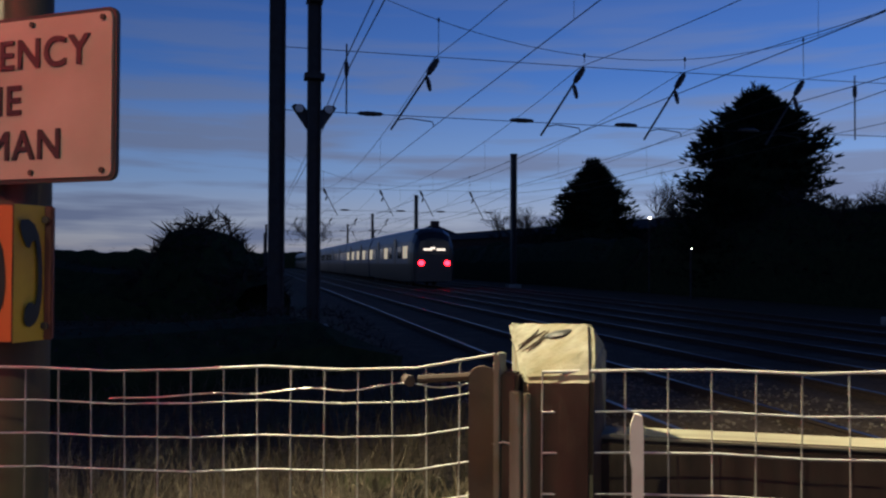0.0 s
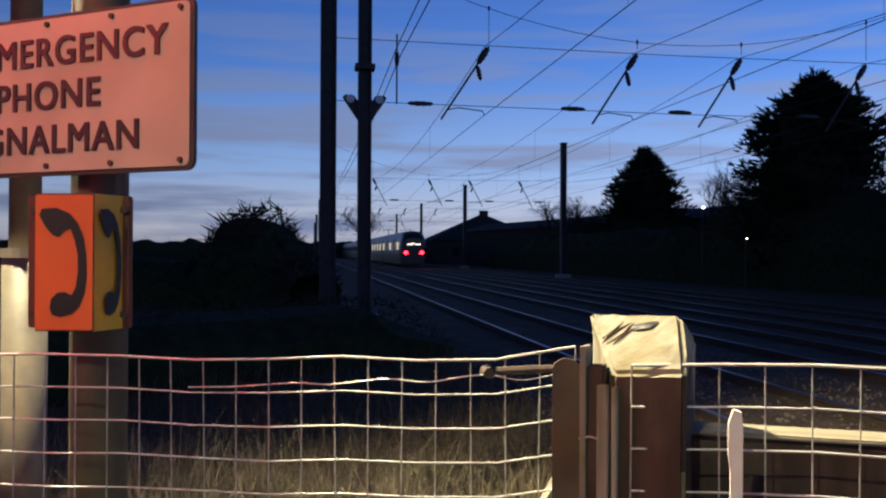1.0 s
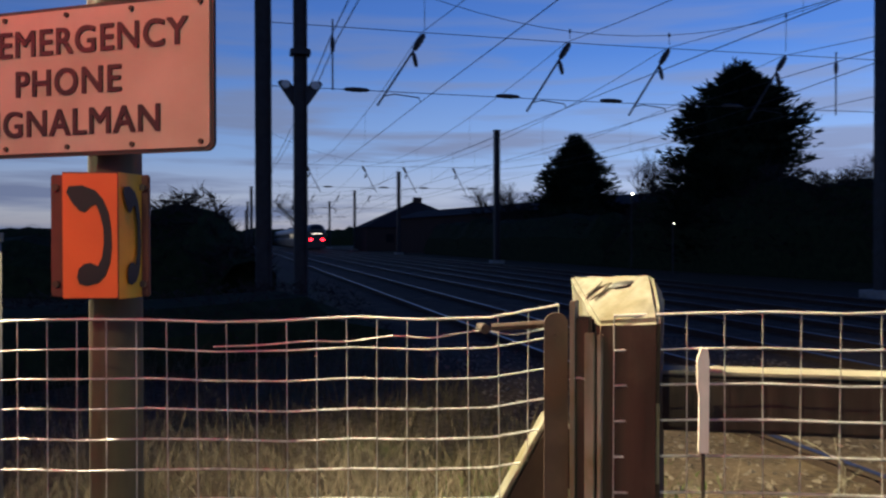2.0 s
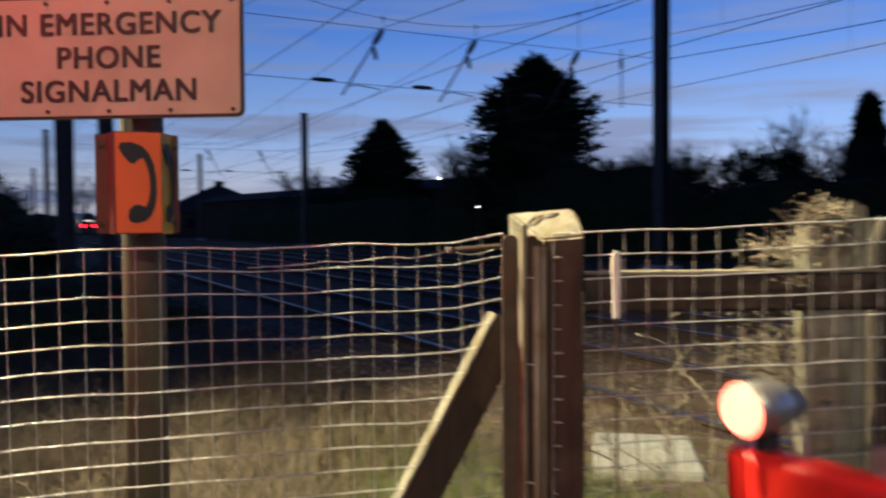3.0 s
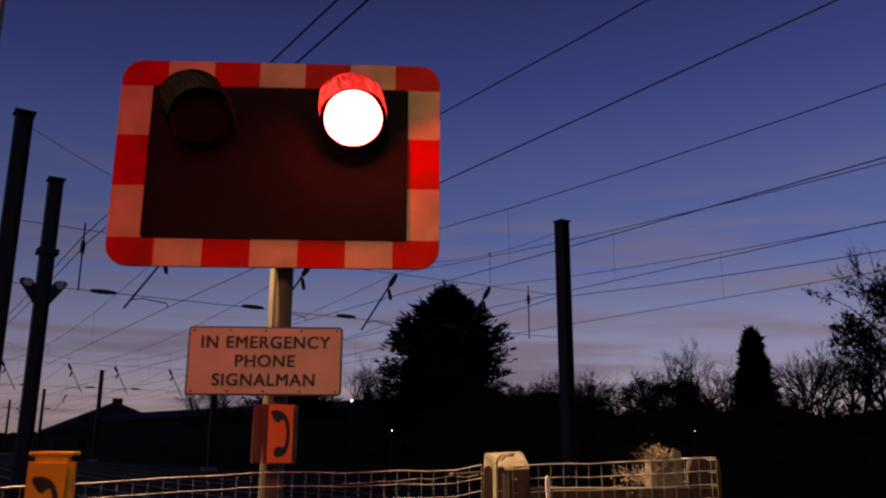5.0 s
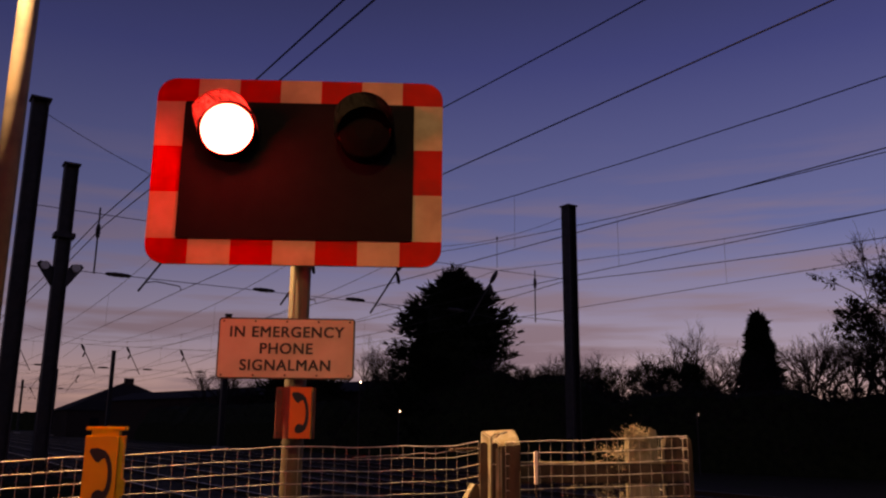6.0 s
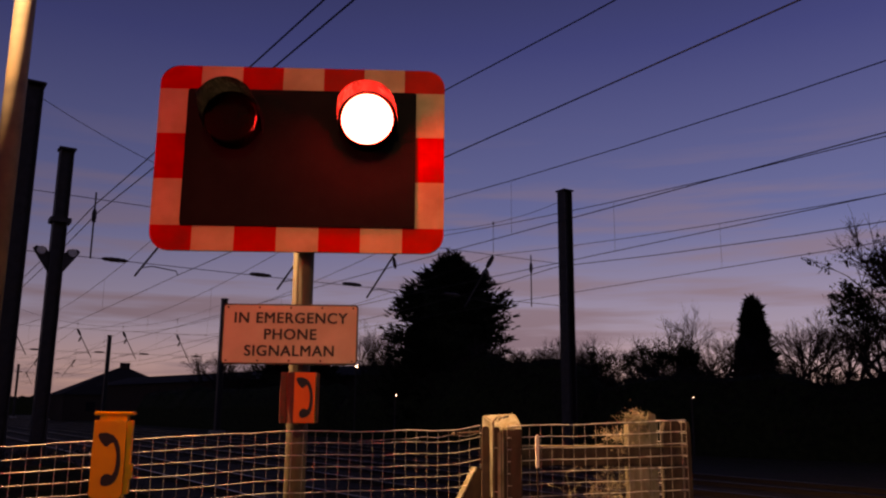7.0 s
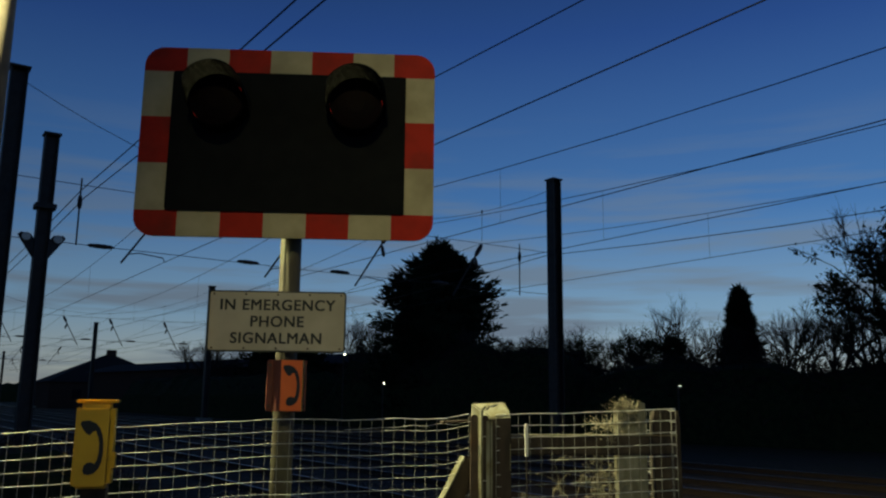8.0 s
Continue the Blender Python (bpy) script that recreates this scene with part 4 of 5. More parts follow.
# timber rail behind the mesh, white marker on it, and two gate posts
dr = (FR[1] - FR[0]).normalized()
nr = Vector((-dr.y, dr.x, 0))
ra, rb = Vector((0.36, 0.845, 0)) + nr * 0.045, Vector((0.985, 0.545, 0)) + nr * 0.03
rail_t = thing("fence_rail", pose(*((ra + rb) / 2).to_2d(), 1.269, 0, 0, math.degrees(math.atan2(dr.y, dr.x))), "heavy weathered timber rail behind the wire mesh", "fence rail")
bm = bm_new()
box(bm, (0, 0, 0), ((rb - ra).length, 0.050, 0.074), bevel=0.006)
part("timber", bm, M_DARKWOOD, rail_t)
# lamplight from above goes into the colour of the rail's top
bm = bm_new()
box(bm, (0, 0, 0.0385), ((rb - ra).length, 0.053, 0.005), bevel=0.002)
part("top_edge", bm, M_LITRAILTOP, rail_t, "top of the rail coloured pale for lamplight")
t = thing("white_marker", pose(0.360, 0.733, 0.0, 0, 0, -25), "white painted peg head on a thin dark stake before the mesh", "marker peg")
bm = bm_new()
prism(bm, [(-0.005, 1.236), (0.006, 1.236), (0.0065, 1.34), (0.005, 1.353), (-0.002, 1.355), (-0.0065, 1.342), (-0.0065, 1.312), (-0.0045, 1.30)], -0.005, 0.005, 0, UPRIGHT)
part("peg", bm, M_WHITEPAINT, t)
# thin dark stake added under the peg, where its foot fades into shade
bm = bm_new()
tube(bm, [(0, 0.0, -0.18), (0.004, 0, 0.6), (0, 0, 1.24)], 0.0025, 6)
part("stake", bm, M_DARKWOOD, t)
sleeper_post("gate_post", (0.832, 0.682), (0.080, 0.07), 1.405, -33, M_OLDWOOD, "weathered timber gate post wrapped in dead creeper", seed=5)
sleeper_post("gate_post", (0.888, 0.655), (0.036, 0.05), 1.42, -33, M_OLDWOOD, "pale split timber post with a broken top", 0.05, seed=6)
sleeper_post("corner_post", (0.985, 0.615), (0.105, 0.07), 1.40, -33, M_DARKWOOD, "dark creosoted corner post of the mesh fence", seed=8)

# ---- the barrier ----
ARM_L, PIVOT = 6.4, (0.57, -5.75, 1.27)
SKIRT, PITCH = 0.72, 0.117
barrier = thing("crossing_barrier", pose(*PIVOT), "red and white lifting barrier with cream skirt bars", "barrier")
segs = 8
for k in range(segs):
    y0, y1 = ARM_L * k / segs, ARM_L * (k + 1) / segs
    rr = 0.062 - 0.014 * k / segs
    bm = bm_new()
    prism(bm, rounded(0.07, 2 * rr, 0.022, 4), -y1, -y0, 0, UPRIGHT)
    part("arm_band", bm, M_ARMRED if (segs - 1 - k) % 2 == 0 else M_ARMWHITE, barrier, "red reflective band of the arm" if (segs - 1 - k) % 2 == 0 else "white reflective band of the arm")
bm = bm_new()
box(bm, (0, ARM_L - 0.02, 0), (0.078, 0.05, 0.105), bevel=0.012)
part("end_cap", bm, M_ARMRED, barrier)
bm = bm_new()
tube(bm, [(0, ARM_L - 0.06, 0.05), (0, ARM_L - 0.06, 0.085)], 0.02, 10)
base = part("lamp_stalk", bm, M_BLACK, barrier)
bm = bm_new()
tube(bm, [(-0.06, ARM_L - 0.06, 0.125), (0.01, ARM_L - 0.06, 0.125), (0.06, ARM_L - 0.06, 0.125)], [0.046, 0.044, 0.032], 16)
lampcase = part("tip_lamp", bm, M_STEEL, barrier, "small grey lamp case at the tip", smooth=True)
bm = bm_new()
tube(bm, [(-0.075, ARM_L - 0.06, 0.125), (-0.068, ARM_L - 0.06, 0.125), (-0.059, ARM_L - 0.06, 0.125)], [0.024, 0.041, 0.046], 16)
part("tip_lens", bm, M_TIPLAMP, lampcase, "lit red lens")
bm = bm_new()
box(bm, (0.01, ARM_L - 0.27, 0.068), (0.03, 0.035, 0.045), bevel=0.004)
part("junction_box", bm, M_STEEL, barrier, "small grey junction box on the arm")
bm = bm_new()
tube(bm, [(0, ARM_L - 0.135, 0.04), (0, ARM_L - 0.135, 0.10)], 0.005, 6)
part("bolt", bm, M_STEEL, barrier)
bars = []
n_bars = 44
for k in range(n_bars):
    bm = bm_new()
    pts = [(0, 0.006 * math.sin(2.2 * j / 3 + k), -SKIRT * j / 4) for j in range(5)]
    tube(bm, pts, 0.009, 8)
    ob = part("skirt_bar", bm, M_SKIRT, barrier, smooth=True)
    bars.append((ob, Vector((0, ARM_L - 0.025 - k * PITCH, -0.045))))
bm = bm_new()
box(bm, (0, -(n_bars - 1) * PITCH / 2, 0), (0.022, n_bars * PITCH, 0.026), bevel=0.004)
bottom_rail = part("skirt_rail", bm, M_SKIRT, barrier)
bm = bm_new()
box(bm, (0.86, -5.75, 0.65), (0.42, 0.6, 1.6), bevel=0.02)
machine = part("barrier_machine", bm, M_STEEL)
tagged(machine, "grey steel barrier machine cabinet beside the road", "barrier machine")


# ---- trees, hedges and buildings ----
def conifer(at, h, r, seed, shoulder=0.40):
    rng = random.Random(seed)
    t = thing("conifer_tree", pose(at[0], at[1], -0.16), "dark broad conifer standing behind the railway", "tree", "conifers")
    bm = bm_new()
    tube(bm, [(0, 0, 0), (0, 0, h * 0.6), (0, 0, h * 0.97)], [r * 0.09, r * 0.05, 0.02], 8)
    part("trunk", bm, M_BARK, t)
    verts, faces = [], []

    def spray(c, out, s):
        for q in range(3):
            tip = c + (out + Vector((rng.gauss(0, 0.45), rng.gauss(0, 0.45), rng.gauss(0, 0.35)))).normalized() * s
            sd = Vector((rng.gauss(0, 1), rng.gauss(0, 1), rng.gauss(0, 1))).normalized() * s * 0.15
            k = len(verts)
            verts.extend([c - sd, c + sd, c.lerp(tip, 0.6) + sd * 0.8, tip])
            faces.extend([(k, k + 1, k + 2), (k, k + 2, k + 3)])

    width = lambda f: r * (1 - (1 - min(1.0, (1 - f) / shoulder)) ** 2) ** 0.97
    for i in range(620):
        # one bough: foliage along it, thinning to a raised tip
        f = rng.random() ** 0.8
        a = rng.uniform(0, 2 * math.pi)
        reach = width(f) * (1 + 0.08 * math.sin(3 * a + f * 9 + seed)) * rng.uniform(0.78, 1.08)
        base = Vector((0, 0, h * (0.02 + 0.92 * f)))
        rise = rng.uniform(0.15, 0.55)
        n = 9
        for j in range(n):
            g = 0.35 + 0.65 * j / (n - 1)
            out = Vector((math.cos(a), math.sin(a), 0.1 + rise * g))
            c = base + Vector((math.cos(a) * reach * g, math.sin(a) * reach * g, rise * reach * 0.28 * g * g)) + Vector((rng.gauss(0, 0.09), rng.gauss(0, 0.09), rng.gauss(0, 0.09)))
            spray(c, out.normalized(), rng.uniform(0.45, 0.85) * (1.15 - 0.45 * g) * h / 11)
    for i in range(60):
        spray(Vector((rng.gauss(0, 0.08 * r), rng.gauss(0, 0.08 * r), h * rng.uniform(0.86, 0.98))), Vector((rng.gauss(0, 0.3), rng.gauss(0, 0.3), 1)).normalized(), 0.4)
    me = bpy.data.meshes.new("crown")
    me.from_pydata([tuple(v) for v in verts], [], faces)
    me.materials.append(M_NEEDLE)
    ob = new("crown", me)
    ob.parent = t
    # the dense core of the crown
    bm = bm_new()
    rows = []
    for j in range(15):
        f = j / 14
        rows.append([bm.verts.new((0.62 * width(f) * (1 + 0.2 * math.sin(3 * a + f * 9 + seed)) * math.cos(a), 0.62 * width(f) * (1 + 0.2 * math.sin(3 * a + f * 9 + seed)) * math.sin(a), h * (0.02 + 0.93 * f))) for a in [2 * math.pi * k / 18 for k in range(18)]])
    for u, v in zip(rows, rows[1:]):
        for k in range(18):
            bm.faces.new((u[k], u[(k + 1) % 18], v[(k + 1) % 18], v[k]))
    part("inner_foliage", bm, M_NEEDLE, t)
    return t


def branches(bm, p, d, length, r, depth, rng, leaves=None):
    q = p + d * length * 0.5 + Vector((rng.gauss(0, 0.04), rng.gauss(0, 0.04), 0)) * length
    e = q + (d + Vector((rng.gauss(0, 0.12), rng.gauss(0, 0.12), 0.08))).normalized() * length * 0.5
    tube(bm, [p, q, e], [r, r * 0.8, r * 0.6], 5 if depth > 2 else 3, False)
    if leaves is not None and depth <= 1:
        leaves += [p.lerp(e, rng.random()) for _ in range(4)]
    if depth == 0:
        return
    for k in range(rng.choice((3, 3, 4))):
        s = rng.uniform(0.35, 1.0)
        b = p.lerp(q, s * 2) if s < 0.5 else q.lerp(e, s * 2 - 1)
        nd = (d + Vector((rng.gauss(0, 0.55), rng.gauss(0, 0.55), rng.gauss(0.18, 0.3)))).normalized()
        branches(bm, b, nd, length * rng.uniform(0.5, 0.78), r * 0.58, depth - 1, rng, leaves)


def bare_tree(at, h, seed, leafy=False, name="bare_tree", depth=5):
    rng = random.Random(seed)
    t = thing(name, pose(at[0], at[1], -0.16, 0, 0, rng.uniform(0, 360)), "dark evergreen tree with ragged leafy crown" if leafy else "leafless winter tree with fine dark twigs", "tree", "line of trees")
    bm, pts = bm_new(), []
    tube(bm, [(0, 0, 0), (0.02 * h, 0, h * 0.2)], [h * 0.022, h * 0.017], 8)
    part("trunk", bm, M_BARK, t)
    bm = bm_new()
    for k in range(4):
        a = rng.uniform(0, 6.28)
        branches(bm, Vector((0.02 * h, 0, h * 0.17 + 0.02 * h * k)), Vector((0.45 * math.cos(a), 0.45 * math.sin(a), 1)).normalized(), h * 0.30, h * 0.011, depth, rng, pts)
    part("twig_mass", bm, M_TWIG, t)
    if leafy:
        verts, faces = [], []
        for p in pts:
            for _ in range(1 if p.z > 0.72 * h else 2):
                c = p + Vector((rng.gauss(0, 0.10), rng.gauss(0, 0.10), rng.gauss(0, 0.10)))
                s = rng.uniform(0.025, 0.075) * h / 9
                k = len(verts)
                verts += [tuple(c + Vector((rng.gauss(0, s), rng.gauss(0, s), rng.gauss(0, s)))) for _ in range(3)]
                faces.append((k, k + 1, k + 2))
        me = bpy.data.meshes.new("crown")
        me.from_pydata(verts, [], faces)
        me.materials.append(M_LEAF)
        ob = new("crown", me)
        ob.parent = t
    return t


def hedge(name, label, x0, y0, x1, y1, h, depth, seed, dens=60, ragged=0.35):
    """Scrub along a line: a lumpy core under a cover of leaf and twig clumps."""
    rng = random.Random(seed)
    a, b = Vector((x0, y0, -0.16)), Vector((x1, y1, -0.16))
    L = (b - a).length
    d = (b - a).normalized()
    nrm = Vector((-d.y, d.x, 0))
    hh = lambda s: h * (1 + ragged * (noise.noise((s * 0.35, seed, 0)) + 0.6 * noise.noise((s * 1.1, seed, 4)))) * min(1, 0.35 + min(s, L - s) / (0.8 * h))
    t = thing(name, Matrix(), label, "hedge", kind="stuff")
    bm = bm_new()
    n = max(6, int(L / 1.2))
    rows = []
    for i in range(n + 1):
        s = L * i / n
        p = a + d * s
        rows.append([bm.verts.new(p + nrm * depth * u + Vector((0, 0, hh(s) * w))) for u, w in ((-0.5, 0.0), (-0.52, 0.5), (-0.3, 0.86), (0, 0.93), (0.3, 0.86), (0.52, 0.5), (0.5, 0.0))])
    for u, v in zip(rows, rows[1:]):
        for k in range(6):
            bm.faces.new((u[k], u[k + 1], v[k + 1], v[k]))
    part("inner_growth", bm, M_LEAF, t)
    verts, faces = [], []
    for i in range(int(L * dens)):
        s = rng.uniform(0, L)
        ang = rng.uniform(0, math.pi)
        p = a + d * s + nrm * depth * 0.52 * math.cos(ang) + Vector((0, 0, hh(s) * (0.2 + 0.78 * math.sin(ang) ** 0.7) * rng.uniform(0.85, 1.06)))
        size = rng.uniform(0.05, 0.19) * min(h, 2.5)
        for q in range(3):
            e = p + Vector((rng.gauss(0, 0.6), rng.gauss(0, 0.6), rng.uniform(-0.2, 1.1))) * size
            w = Vector((rng.gauss(0, 1), rng.gauss(0, 1), rng.gauss(0, 1))) * size * 0.05
            k = len(verts)
            verts += [tuple(p - w), tuple(p + w), tuple(e)]
            faces.append((k, k + 1, k + 2))
    me = bpy.data.meshes.new("twigs")
    me.from_pydata(verts, [], faces)
    me.materials.append(M_TWIG)
    ob = new("twigs", me)
    ob.parent = t
    return t


conifer((24.8, 37.0), 10.9, 3.7, 3, 0.44)
conifer((26.1, 60.8), 10.2, 3.75, 8, 0.62)
bare_tree((24.8, 76.0), 9.0, 5)
bare_tree((25.6, 72.5), 8.0, 6)
bare_tree((28.3, 52.9), 10.2, 15)
bare_tree((27.0, 49.5), 8.4, 16)
bare_tree((13.0, 190.0), 15.0, 7)
# the line of trees beyond the crossing
for k, (x, y, h, leafy) in enumerate(((32.0, 34.0, 6.4, False), (25.5, 30.4, 6.6, False), (27.4, 28.6, 6.2, False), (29.9, 26.1, 6.4, True), (28.4, 27.4, 5.5, True), (27.6, 25.6, 5.2, False), (32.7, 25.8, 7.7, False), (32.2, 24.2, 6.9, False),
                                      (35.2, 22.3, 7.7, False), (33.6, 20.4, 7.3, False), (29.4, 16.6, 7.0, False), (25.8, 11.4, 8.8, True), (27.9, 11.2, 10.2, True), (27.4, 13.4, 7.6, False), (26.5, 10.4, 9.4, False), (31.4, 26.8, 7.0, False), (24.2, 31.8, 6.3, False), (23.7, 29.2, 5.8, False))):
    bare_tree((x, y), h, 20 + k, leafy)
conifer((35.9, 24.9), 7.8, 1.15, 12, 0.8)
hedge("lineside_hedge", "dark unkempt hedge behind the railway", 23, 45, 24.6, 24.0, 4.4, 3.5, 5, 260, 0.2)
hedge("lineside_hedge", "dark unkempt hedge behind the railway", 24.4, 25.5, 31, 4, 3.25, 3.0, 15, 240, 0.25)
hedge("lineside_hedge", "dark unkempt hedge behind the railway", 22, 90, 23, 45, 3.6, 3.5, 6, 30, 0.15)
hedge("lineside_scrub", "tangled dark bramble scrub beside the masts", -3.2, 26.0, 0.2, 24.0, 2.75, 3.0, 7, 420, 0.35)
hedge("lineside_scrub", "low dark bramble scrub on the railway bank", -30.0, 34.0, -2.5, 25.5, 1.75, 3.0, 9, 120, 0.25)
hedge("lineside_scrub", "low dark bramble scrub on the railway bank", -5.0, 9.0, 1.5, 14.0, 0.9, 2.5, 10, 260, 0.4)
hedge("far_hedge", "long dark hedge across the fields", -160, 150, -4, 160, 4.0, 6.0, 11, 10, 0.3)
hedge("far_hedge", "long dark hedge across the fields", -4, 230, 60, 240, 5.0, 8.0, 12, 8, 0.35)


def house(at, w, d, eave, ridge, turn, name="lineside_house", label="dark brick house with hipped roof and chimney beside the line"):
    t = thing(name, pose(at[0], at[1], -0.16, 0, 0, turn), label, "house")
    bm = bm_new()
    box(bm, (0, 0, eave / 2), (w, d, eave))
    wall = part("wall", bm, M_BRICK, t)
    bm = bm_new()
    o, hx = 0.4, w * 0.03
    v = [bm.verts.new(p) for p in ((-w / 2 - o, -d / 2 - o, eave), (w / 2 + o, -d / 2 - o, eave), (w / 2 + o, d / 2 + o, eave), (-w / 2 - o, d / 2 + o, eave), (-hx, 0, ridge), (hx, 0, ridge))]
    for f in ((0, 1, 5, 4), (1, 2, 5), (2, 3, 4, 5), (3, 0, 4), (3, 2, 1, 0)):
        bm.faces.new([v[i] for i in f])
    roof = part("roof", bm, M_TILE, t)
    bm = bm_new()
    box(bm, (0.2, 0, ridge + 0.1), (1.2, 0.9, 1.1))
    part("chimney", bm, M_BRICK, roof)
    for x in (-0.3, 0.0, 0.3):
        bm = bm_new()
        box(bm, (x * w, -d / 2 - 0.02, eave * 0.55), (1.1, 0.06, 1.2))
        part("window", bm, M_PANE, wall)
    return t


house((26.0, 121.0), 17.0, 12.0, 3.4, 7.4, 0)
t = thing("long_shed", pose(28.5, 82.0, -0.16, 0, 0, -79.0), "long low dark shed with shallow pitched roof", "shed")
bm = bm_new()
box(bm, (0, 0, 2.2), (50, 7, 4.4))
part("wall", bm, M_BRICK, t)
bm = bm_new()
prism(bm, [(-4, 4.4), (4, 4.4), (0, 5.5)], -25.5, 25.5, 0, Matrix.Rotation(radians(90), 4, "Z") @ UPRIGHT)
part("roof", bm, M_TILE, t)
for x, y, z, s in ((20.0, 39.2, 3.88, 0.04), (17.9, 31.3, 2.15, 0.02), (22.4, 18.0, 2.0, 0.010)):
    t = thing("distant_lamp", pose(x, y, z), "small bright lamp in a dark garden", "lamp")
    bm = bm_new()
    bmesh.ops.create_icosphere(bm, subdivisions=2, radius=s)
    part("bulb", bm, M_FARLIGHT, t)
    bm = bm_new()
    tube(bm, [(0, 0.1, -z - 0.1), (0, 0.1, 0.0)], 0.03, 6)
    part("post", bm, M_MAST, t)

# concrete slab and cable trough lids by the track
bm = bm_new()
box(bm, (2.95, 3.58, -0.11), (0.86, 0.64, 0.12), rz=52, bevel=0.012)
tagged(part("concrete_slab", bm, M_CONCRETE), "pale concrete slab lying in the lineside grass", "slab")


# ---- grass and dead stems ----
def grass(name, label, mat, n, place, hlo, hhi, seed, lean=0.35, w=0.0035):
    rng = random.Random(seed)
    verts, faces = [], []
    for _ in range(n):
        x, y = place(rng)
        h = rng.uniform(hlo, hhi) * rng.uniform(0.5, 1)
        a = rng.uniform(0, 6.28)
        dx, dy = rng.gauss(0, lean) * h, rng.gauss(0, lean) * h
        k = len(verts)
        ww = w * rng.uniform(0.6, 1.4)
        cx, cy = ww * math.cos(a), ww * math.sin(a)
        verts += [(x - cx, y - cy, -0.17), (x + cx, y + cy, -0.17), (x + dx * 0.35 + cx * 0.8, y + dy * 0.35 + cy * 0.8, -0.17 + h * 0.6), (x + dx * 0.35 - cx * 0.8, y + dy * 0.35 - cy * 0.8, -0.17 + h * 0.6), (x + dx, y + dy, -0.17 + h * rng.uniform(0.8, 1.0))]
        faces += [(k, k + 1, k + 2, k + 3), (k + 3, k + 2, k + 4)]
    me = bpy.data.meshes.new(name)
    me.from_pydata(verts, [], faces)
    me.materials.append(mat)
    ob = new(name, me)
    return tagged(ob, label, "grass", kind="stuff")


def behind_fence(rng):
    x = rng.uniform(-4.5, 0.75) if rng.random() < 0.93 else rng.uniform(0.7, 2.4)
    base = 1.02 - 0.265 * (x - 0.30) if x < 0.3 else 1.0 - 0.6 * (x - 0.3)
    return x, base + 0.1 + 4.5 * rng.random() ** 1.6


grass("dead_grass", "tall dry straw-coloured grass behind the fence", M_STRAW, 46000, behind_fence, 0.15, 0.80, 31, 0.5, 0.0015)
grass("green_grass", "short green grass in the verge", M_GREEN, 22000, lambda r: (r.gauss(1.7, 0.6), r.gauss(2.6, 0.9)), 0.06, 0.2, 32, w=0.005)
grass("verge_grass", "short dry grass along the road edge", M_STRAW, 9000, lambda r: (r.uniform(-5, 0.4), r.uniform(0.25, 1.0)), 0.05, 0.25, 33)


grass("rough_grass", "rough brown winter grass on the lineside bank", M_ROUGH, 16000, lambda r: (r.uniform(-9, 2.2), 4.0 + 12.0 * r.random() ** 1.4), 0.15, 0.5, 34, w=0.005)


def dead_stem(at, h, seed):
    rng = random.Random(seed)
    t = thing("dead_weed", pose(at[0], at[1], -0.17, 0, 0, rng.uniform(0, 360)), "dry branching weed stalk with curled seed heads", "weed", "dead weeds")
    bm = bm_new()
    pts = [Vector((0, 0, 0))]
    for k in range(7):
        pts.append(pts[-1] + Vector((rng.gauss(0, 0.022), rng.gauss(0, 0.022), h / 7)))
    tube(bm, pts, [0.0023 - 0.0002 * k for k in range(8)], 5)
    for k in range(3, 8):
        for _ in range(2):
            d = Vector((rng.gauss(0, 1), rng.gauss(0, 1), rng.uniform(0.2, 1.2))).normalized() * rng.uniform(0.03, 0.09)
            m = pts[k] + d * 0.6 + Vector((0, 0, 0.01))
            e = pts[k] + d + Vector((0, 0, rng.uniform(-0.04, 0.02)))
            tube(bm, [pts[k], m, e], [0.0014, 0.0011, 0.0007], 4)
            for _ in range(4):
                c = e + Vector((rng.gauss(0, 0.012), rng.gauss(0, 0.012), rng.gauss(0, 0.012)))
                vs = [bm.verts.new(c + Vector((rng.gauss(0, 0.0035), rng.gauss(0, 0.0035), rng.gauss(0, 0.0035)))) for _ in range(3)]
                bm.faces.new(vs)
    part("stalk", bm, M_STEM, t)
    return t


for k, (x, y, h) in enumerate(((0.62, 0.95, 1.25), (0.80, 0.88, 1.3), (0.56, 1.15, 1.1), (0.76, 1.05, 1.35), (0.66, 1.2, 1.0), (0.85, 1.2, 1.25), (-0.55, 1.50, 1.0), (-0.30, 1.62, 0.95), (-0.9, 1.8, 1.0), (0.0, 1.5, 0.8), (-0.1, 1.75, 0.85))):
    dead_stem((x, y), h, 60 + k)


